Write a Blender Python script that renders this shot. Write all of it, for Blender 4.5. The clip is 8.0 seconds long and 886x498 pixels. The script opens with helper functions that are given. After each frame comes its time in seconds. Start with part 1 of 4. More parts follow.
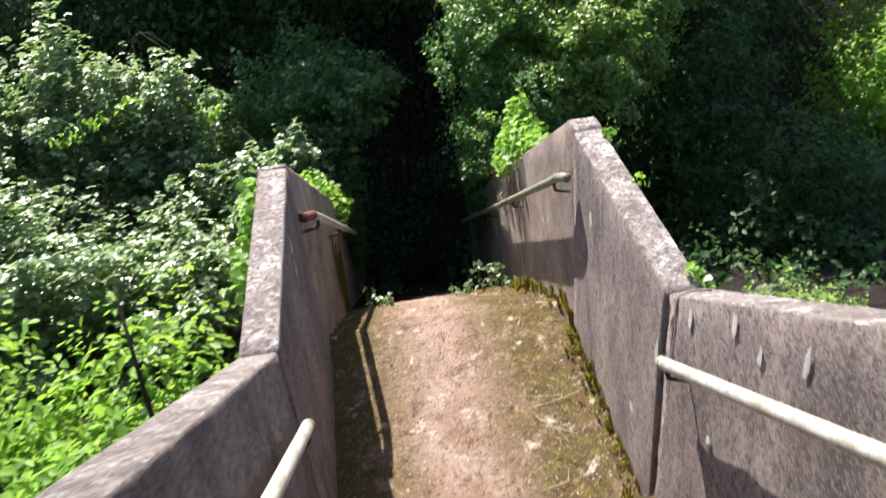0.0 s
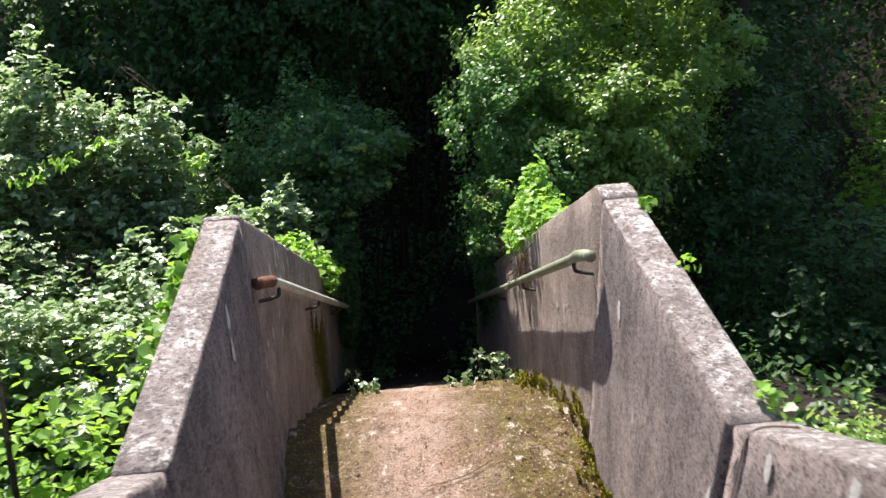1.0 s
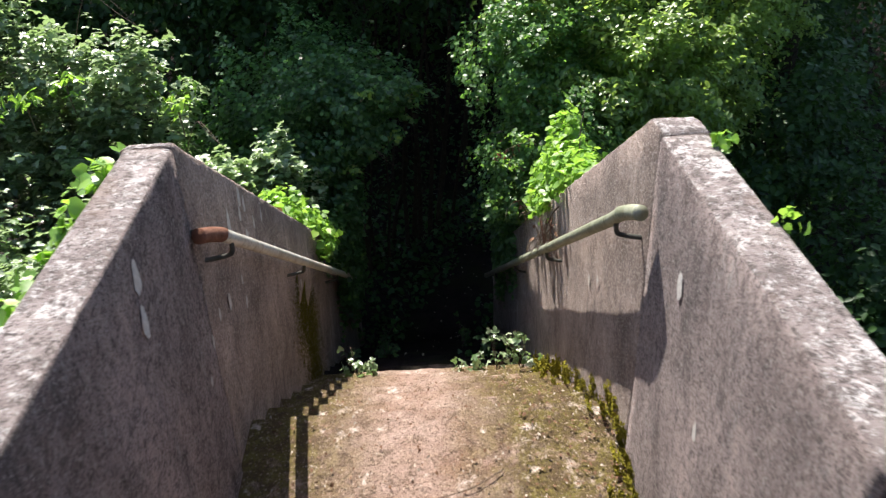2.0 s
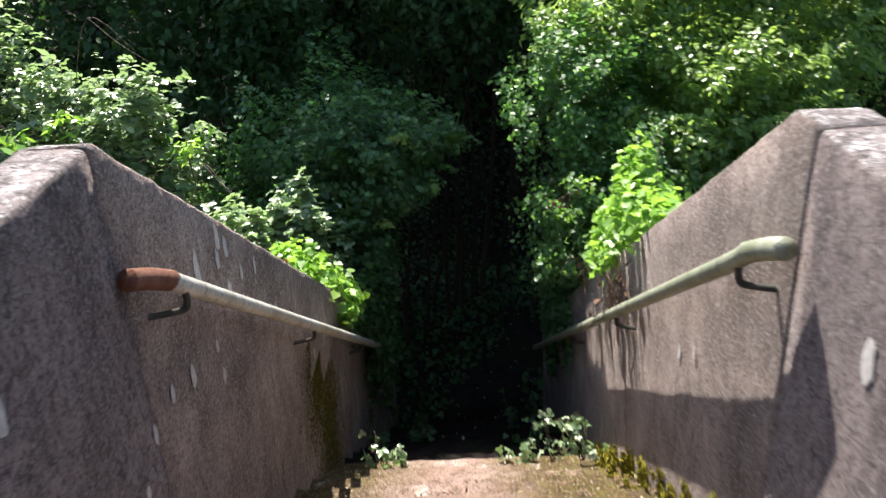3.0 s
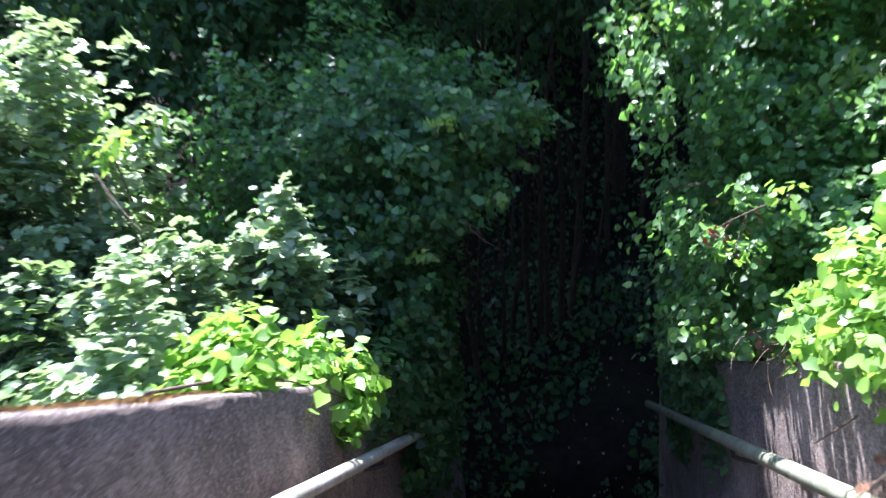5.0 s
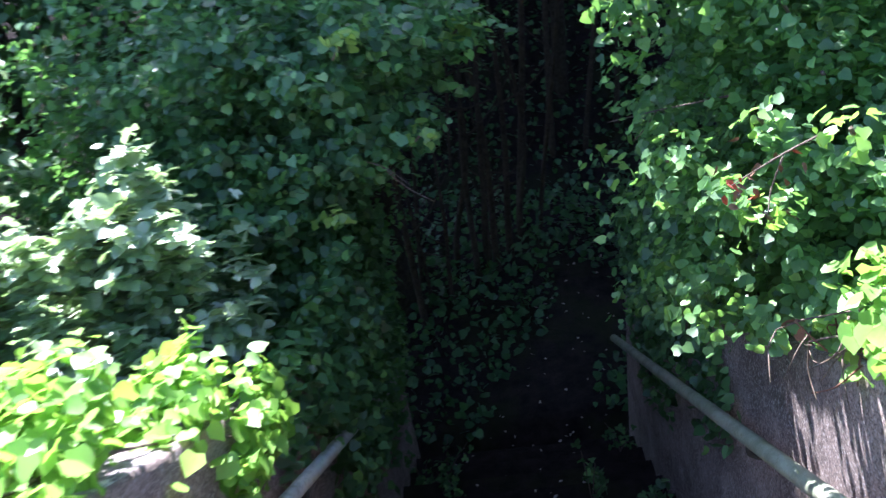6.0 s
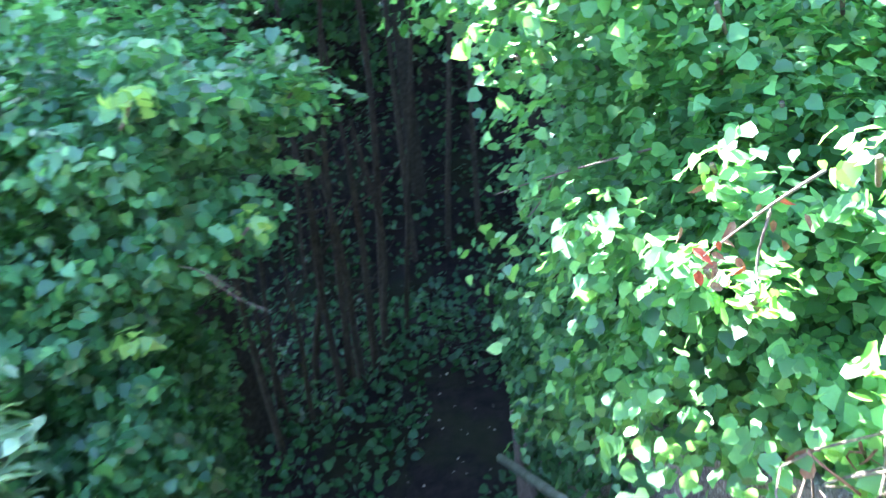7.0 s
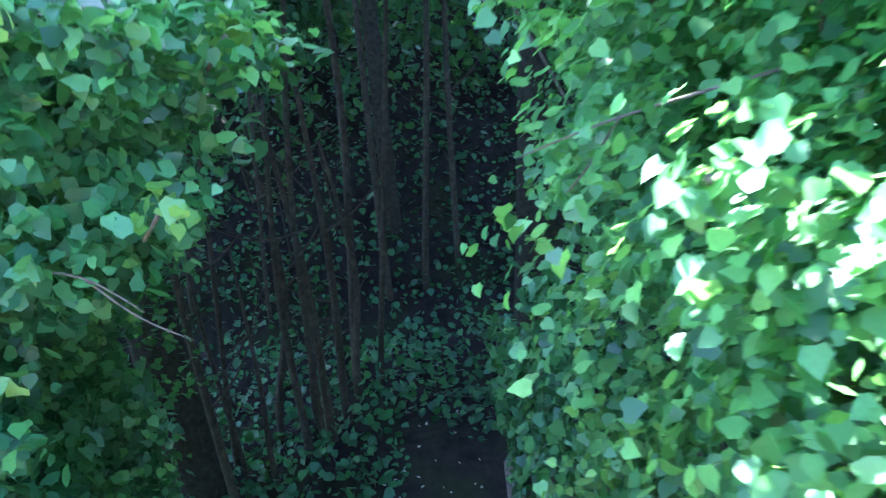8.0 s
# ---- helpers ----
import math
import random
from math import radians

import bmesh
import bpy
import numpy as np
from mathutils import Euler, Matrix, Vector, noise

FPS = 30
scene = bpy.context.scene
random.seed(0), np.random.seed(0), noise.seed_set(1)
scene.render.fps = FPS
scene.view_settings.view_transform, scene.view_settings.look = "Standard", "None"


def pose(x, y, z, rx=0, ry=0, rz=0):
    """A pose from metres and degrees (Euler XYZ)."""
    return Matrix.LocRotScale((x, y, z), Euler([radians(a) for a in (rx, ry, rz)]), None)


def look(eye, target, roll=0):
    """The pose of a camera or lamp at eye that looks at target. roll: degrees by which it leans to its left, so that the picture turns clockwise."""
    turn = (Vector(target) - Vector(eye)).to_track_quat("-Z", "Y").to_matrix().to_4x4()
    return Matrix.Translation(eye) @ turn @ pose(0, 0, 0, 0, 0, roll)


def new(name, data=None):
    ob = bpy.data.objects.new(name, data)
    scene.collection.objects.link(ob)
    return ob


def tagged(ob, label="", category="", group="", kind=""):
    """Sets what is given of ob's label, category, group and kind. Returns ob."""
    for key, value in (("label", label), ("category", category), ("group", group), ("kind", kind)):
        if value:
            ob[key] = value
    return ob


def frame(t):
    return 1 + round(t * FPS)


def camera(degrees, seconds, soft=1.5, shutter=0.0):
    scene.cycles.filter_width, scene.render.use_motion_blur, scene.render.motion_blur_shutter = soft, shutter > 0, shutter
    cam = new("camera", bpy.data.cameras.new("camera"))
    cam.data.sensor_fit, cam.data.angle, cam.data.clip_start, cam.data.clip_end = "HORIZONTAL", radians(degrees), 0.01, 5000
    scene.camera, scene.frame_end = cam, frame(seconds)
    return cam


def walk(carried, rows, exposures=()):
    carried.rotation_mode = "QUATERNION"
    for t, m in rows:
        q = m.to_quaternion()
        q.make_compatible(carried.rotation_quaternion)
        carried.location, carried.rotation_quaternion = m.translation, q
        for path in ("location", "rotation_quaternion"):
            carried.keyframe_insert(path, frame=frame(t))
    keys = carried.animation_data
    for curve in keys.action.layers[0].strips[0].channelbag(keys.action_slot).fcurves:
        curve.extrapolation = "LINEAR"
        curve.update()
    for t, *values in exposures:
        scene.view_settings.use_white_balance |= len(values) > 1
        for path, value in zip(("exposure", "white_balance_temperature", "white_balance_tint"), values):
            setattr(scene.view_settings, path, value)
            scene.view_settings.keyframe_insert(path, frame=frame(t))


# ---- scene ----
cam = camera(56.0, 8.0, 1.35, 0.5)
PATH = [
    (0, (-0.236, -0.022, 4.109), (-0.127, 1.615, 2.966), -6.6),
    (0.5, (-0.148, 0.314, 3.88), (-0.015, 2.017, 2.839), -4.9),
    (1, (-0.09, 0.679, 3.642), (0.008, 2.419, 2.66), -3.0),
    (1.5, (-0.027, 1.034, 3.378), (0.042, 2.753, 2.358), -2.0),
    (1.7, (-0.012, 1.161, 3.297), (0.047, 2.868, 2.256), -1.9),
    (2.8, (0.038, 1.875, 2.803), (0.009, 3.651, 1.884), -3.4),
    (3, (0.03, 2.027, 2.713), (-0.026, 3.825, 1.838), -3.3),
    (3.5, (0.018, 2.397, 2.476), (-0.093, 4.217, 1.653), -1.6),
    (4, (-0.026, 2.782, 2.303), (-0.174, 4.607, 1.498), -2.3),
    (4.2, (-0.044, 2.972, 2.23), (-0.25, 4.82, 1.493), -1.9),
    (5.3, (0.063, 4.194, 2.042), (-0.204, 5.893, 1.021), -8.6),
    (5.5, (0.06, 4.348, 2.02), (-0.205, 6.002, 0.926), -9.2),
    (6, (0.036, 4.679, 1.854), (-0.11, 6.342, 0.753), -10.0),
    (6.5, (0.028, 4.941, 1.704), (0.016, 6.646, 0.66), -9.1),
    (7, (0.041, 5.21, 1.519), (0.262, 6.974, 0.602), -7.4),
    (7.5, (0.065, 5.489, 1.343), (0.397, 7.261, 0.476), -7.9),
    (8, (0.055, 5.724, 1.166), (0.36, 7.521, 0.343), -6.6),
]
EXPOSURES = [(0.0, 1.5, 6500, 12), (1.5, 1.5, 6500, 12), (3.0, 1.75, 6400, 12), (4.0, 2.2, 6000, 11), (5.5, 2.7, 5400, 23), (6.2, 3.35, 5400, 21), (7.0, 4.95, 5200, 9), (7.5, 4.85, 5000, 8), (8.0, 5.05, 4900, 5)]
walk(cam, [(t, look(eye, target, roll)) for t, eye, target, roll in PATH], EXPOSURES)

# ---- world, sun ----
SUN_TO = Vector((-0.216, 0.83, 1.0)).normalized()
world = bpy.data.worlds.new("sky")
scene.world = world
world.use_nodes = True
wn = world.node_tree
sky = wn.nodes.new("ShaderNodeTexSky")
sky.sky_type, sky.sun_disc = "NISHITA", False
sky.sun_elevation = math.asin(SUN_TO.z)
sky.sun_rotation = math.atan2(SUN_TO.x, SUN_TO.y)
wn.links.new(sky.outputs[0], wn.nodes["Background"].inputs[0])
wn.nodes["Background"].inputs[1].default_value = 0.09
sun_data = bpy.data.lights.new("sun", "SUN")
sun_data.energy, sun_data.angle, sun_data.color = 5.0, radians(0.5), (1.0, 0.95, 0.87)
sun = new("sun", sun_data)
sun.matrix_world = look(SUN_TO * 30, (0, 0, 0))


# ---- materials ----
def material(name, rough=0.85):
    m = bpy.data.materials.new(name)
    m.use_nodes = True
    nt = m.node_tree
    b = nt.nodes["Principled BSDF"]
    b.inputs["Roughness"].default_value = rough
    return m, nt, b


def node(nt, kind, **vals):
    n = nt.nodes.new(kind)
    for k, v in vals.items():
        n.inputs[k].default_value = v
    return n


def coords(nt, scale=(1, 1, 1)):
    tc = nt.nodes.new("ShaderNodeTexCoord")
    mp = nt.nodes.new("ShaderNodeMapping")
    mp.inputs["Scale"].default_value = scale
    nt.links.new(tc.outputs["Object"], mp.inputs["Vector"])
    return mp.outputs[0]


def noise_fac(nt, vec, scale, detail=5.0, rough=0.6, lo=0.35, hi=0.65):
    n = node(nt, "ShaderNodeTexNoise", Scale=scale, Detail=detail, Roughness=rough)
    nt.links.new(vec, n.inputs["Vector"])
    r = nt.nodes.new("ShaderNodeMapRange")
    r.inputs["From Min"].default_value, r.inputs["From Max"].default_value = lo, hi
    nt.links.new(n.outputs["Fac"], r.inputs["Value"])
    return r.outputs[0]


def mix(nt, fac, a, b, blend="MIX"):
    m = nt.nodes.new("ShaderNodeMix")
    m.data_type, m.blend_type = "RGBA", blend
    for sock, v in ((m.inputs[0], fac), (m.inputs[6], a), (m.inputs[7], b)):
        if isinstance(v, bpy.types.NodeSocket):
            nt.links.new(v, sock)
        elif isinstance(v, (int, float)):
            sock.default_value = v
        else:
            sock.default_value = (*v, 1)
    return m.outputs[2]


def bump(nt, b, height, strength=0.5, distance=0.01):
    n = node(nt, "ShaderNodeBump", Strength=strength, Distance=distance)
    nt.links.new(height, n.inputs["Height"])
    nt.links.new(n.outputs[0], b.inputs["Normal"])


def scaled(nt, fac, k):
    m = nt.nodes.new("ShaderNodeMath")
    m.operation = "MULTIPLY"
    m.inputs[1].default_value = k
    nt.links.new(fac, m.inputs[0])
    return m.outputs[0]


def concrete_wall():
    """The lower pour: brown, fine-grained, with faint vertical runs."""
    m, nt, b = material("weathered_concrete", 0.9)
    v, vs = coords(nt), coords(nt, (1, 2.6, 0.55))
    c = mix(nt, noise_fac(nt, v, 2.6, 9, 0.75, 0.38, 0.62), (0.20, 0.145, 0.12), (0.56, 0.43, 0.365))
    c = mix(nt, scaled(nt, noise_fac(nt, vs, 3.6, 9, 0.8, 0.5, 0.62), 0.6), c, (0.12, 0.09, 0.075))
    c = mix(nt, scaled(nt, noise_fac(nt, v, 14, 9, 0.85, 0.54, 0.62), 0.4), c, (0.52, 0.44, 0.39))
    c = mix(nt, scaled(nt, noise_fac(nt, v, 34, 9, 0.92, 0.53, 0.57), 0.6), c, (0.10, 0.072, 0.06))
    c = mix(nt, scaled(nt, noise_fac(nt, v, 120, 3, 0.8, 0.52, 0.56), 0.75), c, (0.09, 0.068, 0.057))
    c = mix(nt, scaled(nt, noise_fac(nt, v, 95, 3, 0.8, 0.56, 0.60), 0.75), c, (0.66, 0.57, 0.51))
    nt.links.new(c, b.inputs["Base Color"])
    bump(nt, b, noise_fac(nt, v, 70, 8, 0.85, 0.25, 0.75), 1.0, 0.008)
    return m


def concrete_coarse():
    """The upper pours: exposed grit, blackened by algae, with pale lichen blooms."""
    m, nt, b = material("gritty_concrete", 0.92)
    v, vs = coords(nt), coords(nt, (1, 1.8, 0.7))
    c = mix(nt, noise_fac(nt, vs, 1.6, 8, 0.72, 0.38, 0.62), (0.235, 0.178, 0.168), (0.62, 0.49, 0.46))
    c = mix(nt, scaled(nt, noise_fac(nt, vs, 2.7, 9, 0.75, 0.51, 0.62), 0.65), c, (0.10, 0.082, 0.08))
    c = mix(nt, scaled(nt, noise_fac(nt, vs, 4.3, 9, 0.82, 0.57, 0.63), 0.7), c, (0.52, 0.47, 0.45))
    c = mix(nt, scaled(nt, noise_fac(nt, v, 26, 9, 0.92, 0.51, 0.55), 0.75), c, (0.07, 0.055, 0.052))
    c = mix(nt, scaled(nt, noise_fac(nt, v, 105, 3, 0.8, 0.53, 0.57), 0.7), c, (0.07, 0.056, 0.053))
    c = mix(nt, scaled(nt, noise_fac(nt, v, 88, 3, 0.8, 0.56, 0.60), 0.75), c, (0.55, 0.48, 0.45))
    nt.links.new(c, b.inputs["Base Color"])
    bump(nt, b, noise_fac(nt, v, 60, 8, 0.85, 0.25, 0.75), 1.0, 0.016)
    return m


def concrete_top():
    m, nt, b = material("lichen_coping", 0.92)
    v = coords(nt)
    c = mix(nt, noise_fac(nt, v, 5, 6, 0.7), (0.24, 0.19, 0.175), (0.45, 0.375, 0.35))
    c = mix(nt, scaled(nt, noise_fac(nt, v, 8.5, 9, 0.82, 0.535, 0.58), 0.95), c, (0.78, 0.72, 0.69))
    c = mix(nt, scaled(nt, noise_fac(nt, v, 34, 8, 0.88, 0.52, 0.57), 0.8), c, (0.70, 0.66, 0.63))
    c = mix(nt, scaled(nt, noise_fac(nt, v, 13, 9, 0.92, 0.51, 0.56), 0.75), c, (0.12, 0.095, 0.085))
    c = mix(nt, scaled(nt, noise_fac(nt, v, 62, 5, 0.85, 0.53, 0.57), 0.85), c, (0.075, 0.058, 0.05))
    c = mix(nt, scaled(nt, noise_fac(nt, v, 3.1, 4, 0.6, 0.6, 0.7), 0.5), c, (0.22, 0.13, 0.085))
    nt.links.new(c, b.inputs["Base Color"])
    bump(nt, b, noise_fac(nt, v, 60, 7, 0.85, 0.25, 0.75), 1.0, 0.010)
    return m


def mossy_floor():
    m, nt, b = material("mossy_concrete", 0.95)
    v = coords(nt)
    c = mix(nt, noise_fac(nt, v, 3.3, 6, 0.65), (0.36, 0.215, 0.155), (0.62, 0.45, 0.38))
    # moss keeps to the sides of the worn middle
    sep = nt.nodes.new("ShaderNodeSeparateXYZ")
    nt.links.new(v, sep.inputs[0])
    off = nt.nodes.new("ShaderNodeMath")
    off.operation = "ADD"
    off.inputs[1].default_value = 0.08
    nt.links.new(sep.outputs[0], off.inputs[0])
    side = nt.nodes.new("ShaderNodeMath")
    side.operation = "ABSOLUTE"
    nt.links.new(off.outputs[0], side.inputs[0])
    reach = nt.nodes.new("ShaderNodeMapRange")
    for key, val in (("From Min", 0.08), ("From Max", 0.42), ("To Min", 0.12), ("To Max", 1.0)):
        reach.inputs[key].default_value = val
    nt.links.new(side.outputs[0], reach.inputs["Value"])
    moss = nt.nodes.new("ShaderNodeMath")
    moss.operation = "MULTIPLY"
    nt.links.new(noise_fac(nt, v, 5.2, 9, 0.85, 0.35, 0.47), moss.inputs[0])
    nt.links.new(reach.outputs[0], moss.inputs[1])
    c = mix(nt, moss.outputs[0], c, mix(nt, noise_fac(nt, v, 13, 6, 0.8, 0.4, 0.6), (0.105, 0.062, 0.02), (0.175, 0.14, 0.02)))
    c = mix(nt, scaled(nt, noise_fac(nt, v, 6.5, 7, 0.7, 0.585, 0.65), 0.9), c, (0.80, 0.66, 0.58))
    c = mix(nt, scaled(nt, noise_fac(nt, v, 17, 9, 0.9, 0.525, 0.57), 0.7), c, (0.085, 0.048, 0.02))
    c = mix(nt, scaled(nt, noise_fac(nt, v, 110, 3, 0.8, 0.54, 0.60), 0.7), c, (0.06, 0.035, 0.016))
    c = mix(nt, scaled(nt, noise_fac(nt, v, 74, 3, 0.8, 0.59, 0.64), 0.65), c, (0.60, 0.46, 0.34))
    nt.links.new(c, b.inputs["Base Color"])
    bump(nt, b, noise_fac(nt, v, 55, 7, 0.8, 0.2, 0.8), 1.0, 0.02)
    return m


def shaded_soil():
    m, nt, b = material("shaded_leaf_mould", 0.95)
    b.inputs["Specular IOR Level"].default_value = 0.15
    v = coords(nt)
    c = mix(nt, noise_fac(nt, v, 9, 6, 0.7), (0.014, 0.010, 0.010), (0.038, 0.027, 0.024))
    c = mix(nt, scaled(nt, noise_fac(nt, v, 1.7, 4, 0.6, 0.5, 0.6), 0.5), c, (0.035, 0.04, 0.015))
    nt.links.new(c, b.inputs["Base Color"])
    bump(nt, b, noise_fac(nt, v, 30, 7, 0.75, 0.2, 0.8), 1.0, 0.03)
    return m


def metal_rail(name, base, dark, metallic):
    m, nt, b = material(name, 0.5)
    v = coords(nt)
    c = mix(nt, noise_fac(nt, v, 7, 6, 0.7, 0.4, 0.6), base, dark)
    c = mix(nt, scaled(nt, noise_fac(nt, v, 45, 5, 0.7, 0.52, 0.64), 0.6), c, (0.16, 0.14, 0.08))
    nt.links.new(c, b.inputs["Base Color"])
    b.inputs["Metallic"].default_value = metallic
    bump(nt, b, noise_fac(nt, v, 90, 4, 0.7), 0.3, 0.003)
    return m


def leaf_material(name, dark, light, thin, rough=0.38, trans=0.45, spec=0.5, tip=None):
    """Leaf with gloss on the blade and light passing through it."""
    m, nt, b = material(name, rough)
    geo = nt.nodes.new("ShaderNodeNewGeometry")
    ramp = nt.nodes.new("ShaderNodeMapRange")
    nt.links.new(geo.outputs["Random Per Island"], ramp.inputs["Value"])
    v = coords(nt)
    ramp.inputs["To Max"].default_value = 1.0
    tone = nt.nodes.new("ShaderNodeValToRGB")
    mean = [0.5 * (p + q) for p, q in zip(dark, light)]
    # tip: palest random leaves, coloured to stand in for gloss and sunlit blades
    stops = ((0.0, [0.55 * p for p in dark]), (0.22, dark), (0.6, mean), (0.86, light), (1.0, tip or [min(1.0, 1.35 * light[0]), min(1.0, 1.15 * light[1]), light[2]]))
    for at, col in stops[1:-1]:
        tone.color_ramp.elements.new(at)
    for el, (at, col) in zip(tone.color_ramp.elements, stops):
        el.position, el.color = at, (*col, 1)
    nt.links.new(ramp.outputs[0], tone.inputs[0])
    c = tone.outputs[0]
    c = mix(nt, scaled(nt, noise_fac(nt, v, 2.1, 3, 0.5), 0.35), c, light)
    c = mix(nt, scaled(nt, noise_fac(nt, v, 140, 2, 0.5), 0.25), c, dark)
    nt.links.new(c, b.inputs["Base Color"])
    b.inputs["Specular IOR Level"].default_value = spec
    tr = nt.nodes.new("ShaderNodeBsdfTranslucent")
    tc = mix(nt, 0.6, c, thin)
    nt.links.new(tc, tr.inputs[0])
    ms = nt.nodes.new("ShaderNodeMixShader")
    ms.inputs[0].default_value = trans
    nt.links.new(b.outputs[0], ms.inputs[1])
    nt.links.new(tr.outputs[0], ms.inputs[2])
    nt.links.new(ms.outputs[0], nt.nodes["Material Output"].inputs[0])
    return m


def plain(name, a, bcol, scale, rough=0.9, bumpd=0.004):
    m, nt, b = material(name, rough)
    b.inputs["Specular IOR Level"].default_value = 0.2
    v = coords(nt)
    c = mix(nt, noise_fac(nt, v, scale, 6, 0.7), a, bcol)
    nt.links.new(c, b.inputs["Base Color"])
    bump(nt, b, noise_fac(nt, v, scale * 4, 5, 0.7), 0.7, bumpd)
    return m


WALL, COARSE, TOP, FLOOR, SHADEDSOIL = concrete_wall(), concrete_coarse(), concrete_top(), mossy_floor(), shaded_soil()
GALV = metal_rail("galvanised_pipe", (0.54, 0.525, 0.48), (0.36, 0.33, 0.27), 0.2)
OLIVE = metal_rail("algae_green_pipe", (0.29, 0.30, 0.22), (0.16, 0.175, 0.11), 0.1)
RUST = plain("rusty_iron", (0.12, 0.05, 0.03), (0.21, 0.10, 0.065), 30, 0.9)
DARKIRON = plain("dark_iron", (0.035, 0.04, 0.035), (0.09, 0.085, 0.07), 30, 0.8)
LICHEN = plain("white_lichen", (0.50, 0.47, 0.43), (0.66, 0.63, 0.58), 60, 0.95)
MOSS = plain("yellow_moss", (0.14, 0.13, 0.012), (0.36, 0.31, 0.03), 60, 1.0, 0.01)
DULLMOSS = plain("dull_moss", (0.075, 0.067, 0.012), (0.19, 0.16, 0.022), 60, 1.0, 0.01)
BROWNMOSS = plain("brown_moss", (0.14, 0.075, 0.025), (0.27, 0.16, 0.05), 60, 1.0, 0.01)
BARK = plain("bark", (0.022, 0.018, 0.012), (0.065, 0.053, 0.036), 25, 0.95, 0.01)
TWIG = plain("dry_twig", (0.09, 0.066, 0.047), (0.20, 0.15, 0.11), 40, 0.9)
DEADLEAF = plain("dead_leaf", (0.13, 0.065, 0.035), (0.25, 0.14, 0.085), 30, 0.8)
REDLEAF = plain("red_dead_leaf", (0.32, 0.06, 0.03), (0.45, 0.12, 0.06), 30, 0.7)
PALELITTER = plain("pale_litter", (0.34, 0.28, 0.22), (0.55, 0.47, 0.38), 30, 0.9)
BRAMBLE = leaf_material("bramble_leaf", (0.055, 0.12, 0.035), (0.39, 0.48, 0.28), (0.40, 0.60, 0.18), 0.34, 0.36, 0.8, (0.58, 0.62, 0.48))
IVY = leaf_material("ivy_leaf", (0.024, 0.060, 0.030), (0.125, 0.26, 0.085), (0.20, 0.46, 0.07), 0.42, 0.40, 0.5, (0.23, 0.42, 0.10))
# ivy leaf lightened and yellowed, sunlight mixed into its colour
SUNIVY = leaf_material("sunlit_yellowish_ivy_leaf", (0.034, 0.082, 0.03), (0.16, 0.31, 0.08), (0.26, 0.54, 0.07), 0.45, 0.42, 0.45, (0.27, 0.46, 0.09))
BRIGHT = leaf_material("young_leaf", (0.12, 0.25, 0.045), (0.27, 0.45, 0.075), (0.40, 0.70, 0.07), 0.42, 0.45, 0.5)
NETTLE = leaf_material("nettle_leaf", (0.11, 0.23, 0.03), (0.25, 0.43, 0.06), (0.42, 0.68, 0.07), 0.5, 0.5, 0.35)
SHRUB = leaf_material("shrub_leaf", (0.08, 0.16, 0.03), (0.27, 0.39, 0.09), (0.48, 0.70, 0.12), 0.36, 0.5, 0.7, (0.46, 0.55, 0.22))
# tree leaf, darkened so undergrowth in the wood carries its shade as colour
CANOPYSHADE = leaf_material("tree_and_shade_leaf", (0.020, 0.052, 0.018), (0.055, 0.12, 0.03), (0.13, 0.27, 0.04), 0.5, 0.32, 0.3)
# the ivy leaf again, darkened to hold the shade under the trees
SHADEIVY = leaf_material("shaded_ivy_leaf", (0.012, 0.038, 0.018), (0.055, 0.14, 0.042), (0.12, 0.30, 0.04), 0.4, 0.35, 0.5)
STEMBARK = plain("pale_bark", (0.032, 0.025, 0.016), (0.085, 0.066, 0.043), 22, 0.95, 0.01)


# ---- builders ----
def link_mesh(name, me, material_, parent=None, label=""):
    ob = new(name, me)
    if material_ is not None:
        me.materials.append(material_)
    ob.parent = parent
    if label:
        tagged(ob, label)
    return ob


def part(name, bm, material_, parent=None, label="", smooth=True):
    me = bpy.data.meshes.new(name)
    bm.normal_update()
    bm.to_mesh(me)
    bm.free()
    if smooth:
        for p in me.polygons:
            p.use_smooth = True
    return link_mesh(name, me, material_, parent, label)


def empty(name, place=(0, 0, 0), **tags):
    ob = new(name)
    ob.location = place
    ob.empty_display_size = 0.1
    return tagged(ob, **tags)


def quads_mesh(name, verts, faces):
    me = bpy.data.meshes.new(name)
    n, k = len(verts), faces.shape[1]
    me.vertices.add(n)
    me.vertices.foreach_set("co", np.asarray(verts, dtype=np.float32).ravel())
    me.loops.add(faces.size)
    me.loops.foreach_set("vertex_index", faces.astype(np.int32).ravel())
    me.polygons.add(len(faces))
    me.polygons.foreach_set("loop_start", np.arange(0, faces.size, k, dtype=np.int32))
    me.update(calc_edges=True)
    me.validate()
    return me


# leaf blades: base, two lobes a side, tip; folded along the midrib
LEAF_SHAPES = {
    "ivy": np.array([(0, 0.03, 0), (-0.32, -0.02, 0.07), (-0.50, 0.32, 0.03), (-0.33, 0.62, 0.05), (0, 1.0, -0.13), (0.33, 0.62, 0.05), (0.50, 0.32, 0.03), (0.32, -0.02, 0.07), (0, 0.42, 0)]),
    "heart": np.array([(0, 0, 0), (-0.46, 0.18, 0.05), (-0.40, 0.60, 0.06), (0, 1.0, -0.10), (0.40, 0.60, 0.06), (0.46, 0.18, 0.05)]),
    "oval": np.array([(0, 0, 0), (-0.27, 0.25, 0.06), (-0.26, 0.62, 0.05), (0, 1.0, -0.12), (0.26, 0.62, 0.05), (0.27, 0.25, 0.06)]),
    "long": np.array([(0, 0, 0), (-0.19, 0.22, 0.05), (-0.15, 0.60, 0.03), (0, 1.0, -0.18), (0.15, 0.60, 0.03), (0.19, 0.22, 0.05)]),
}
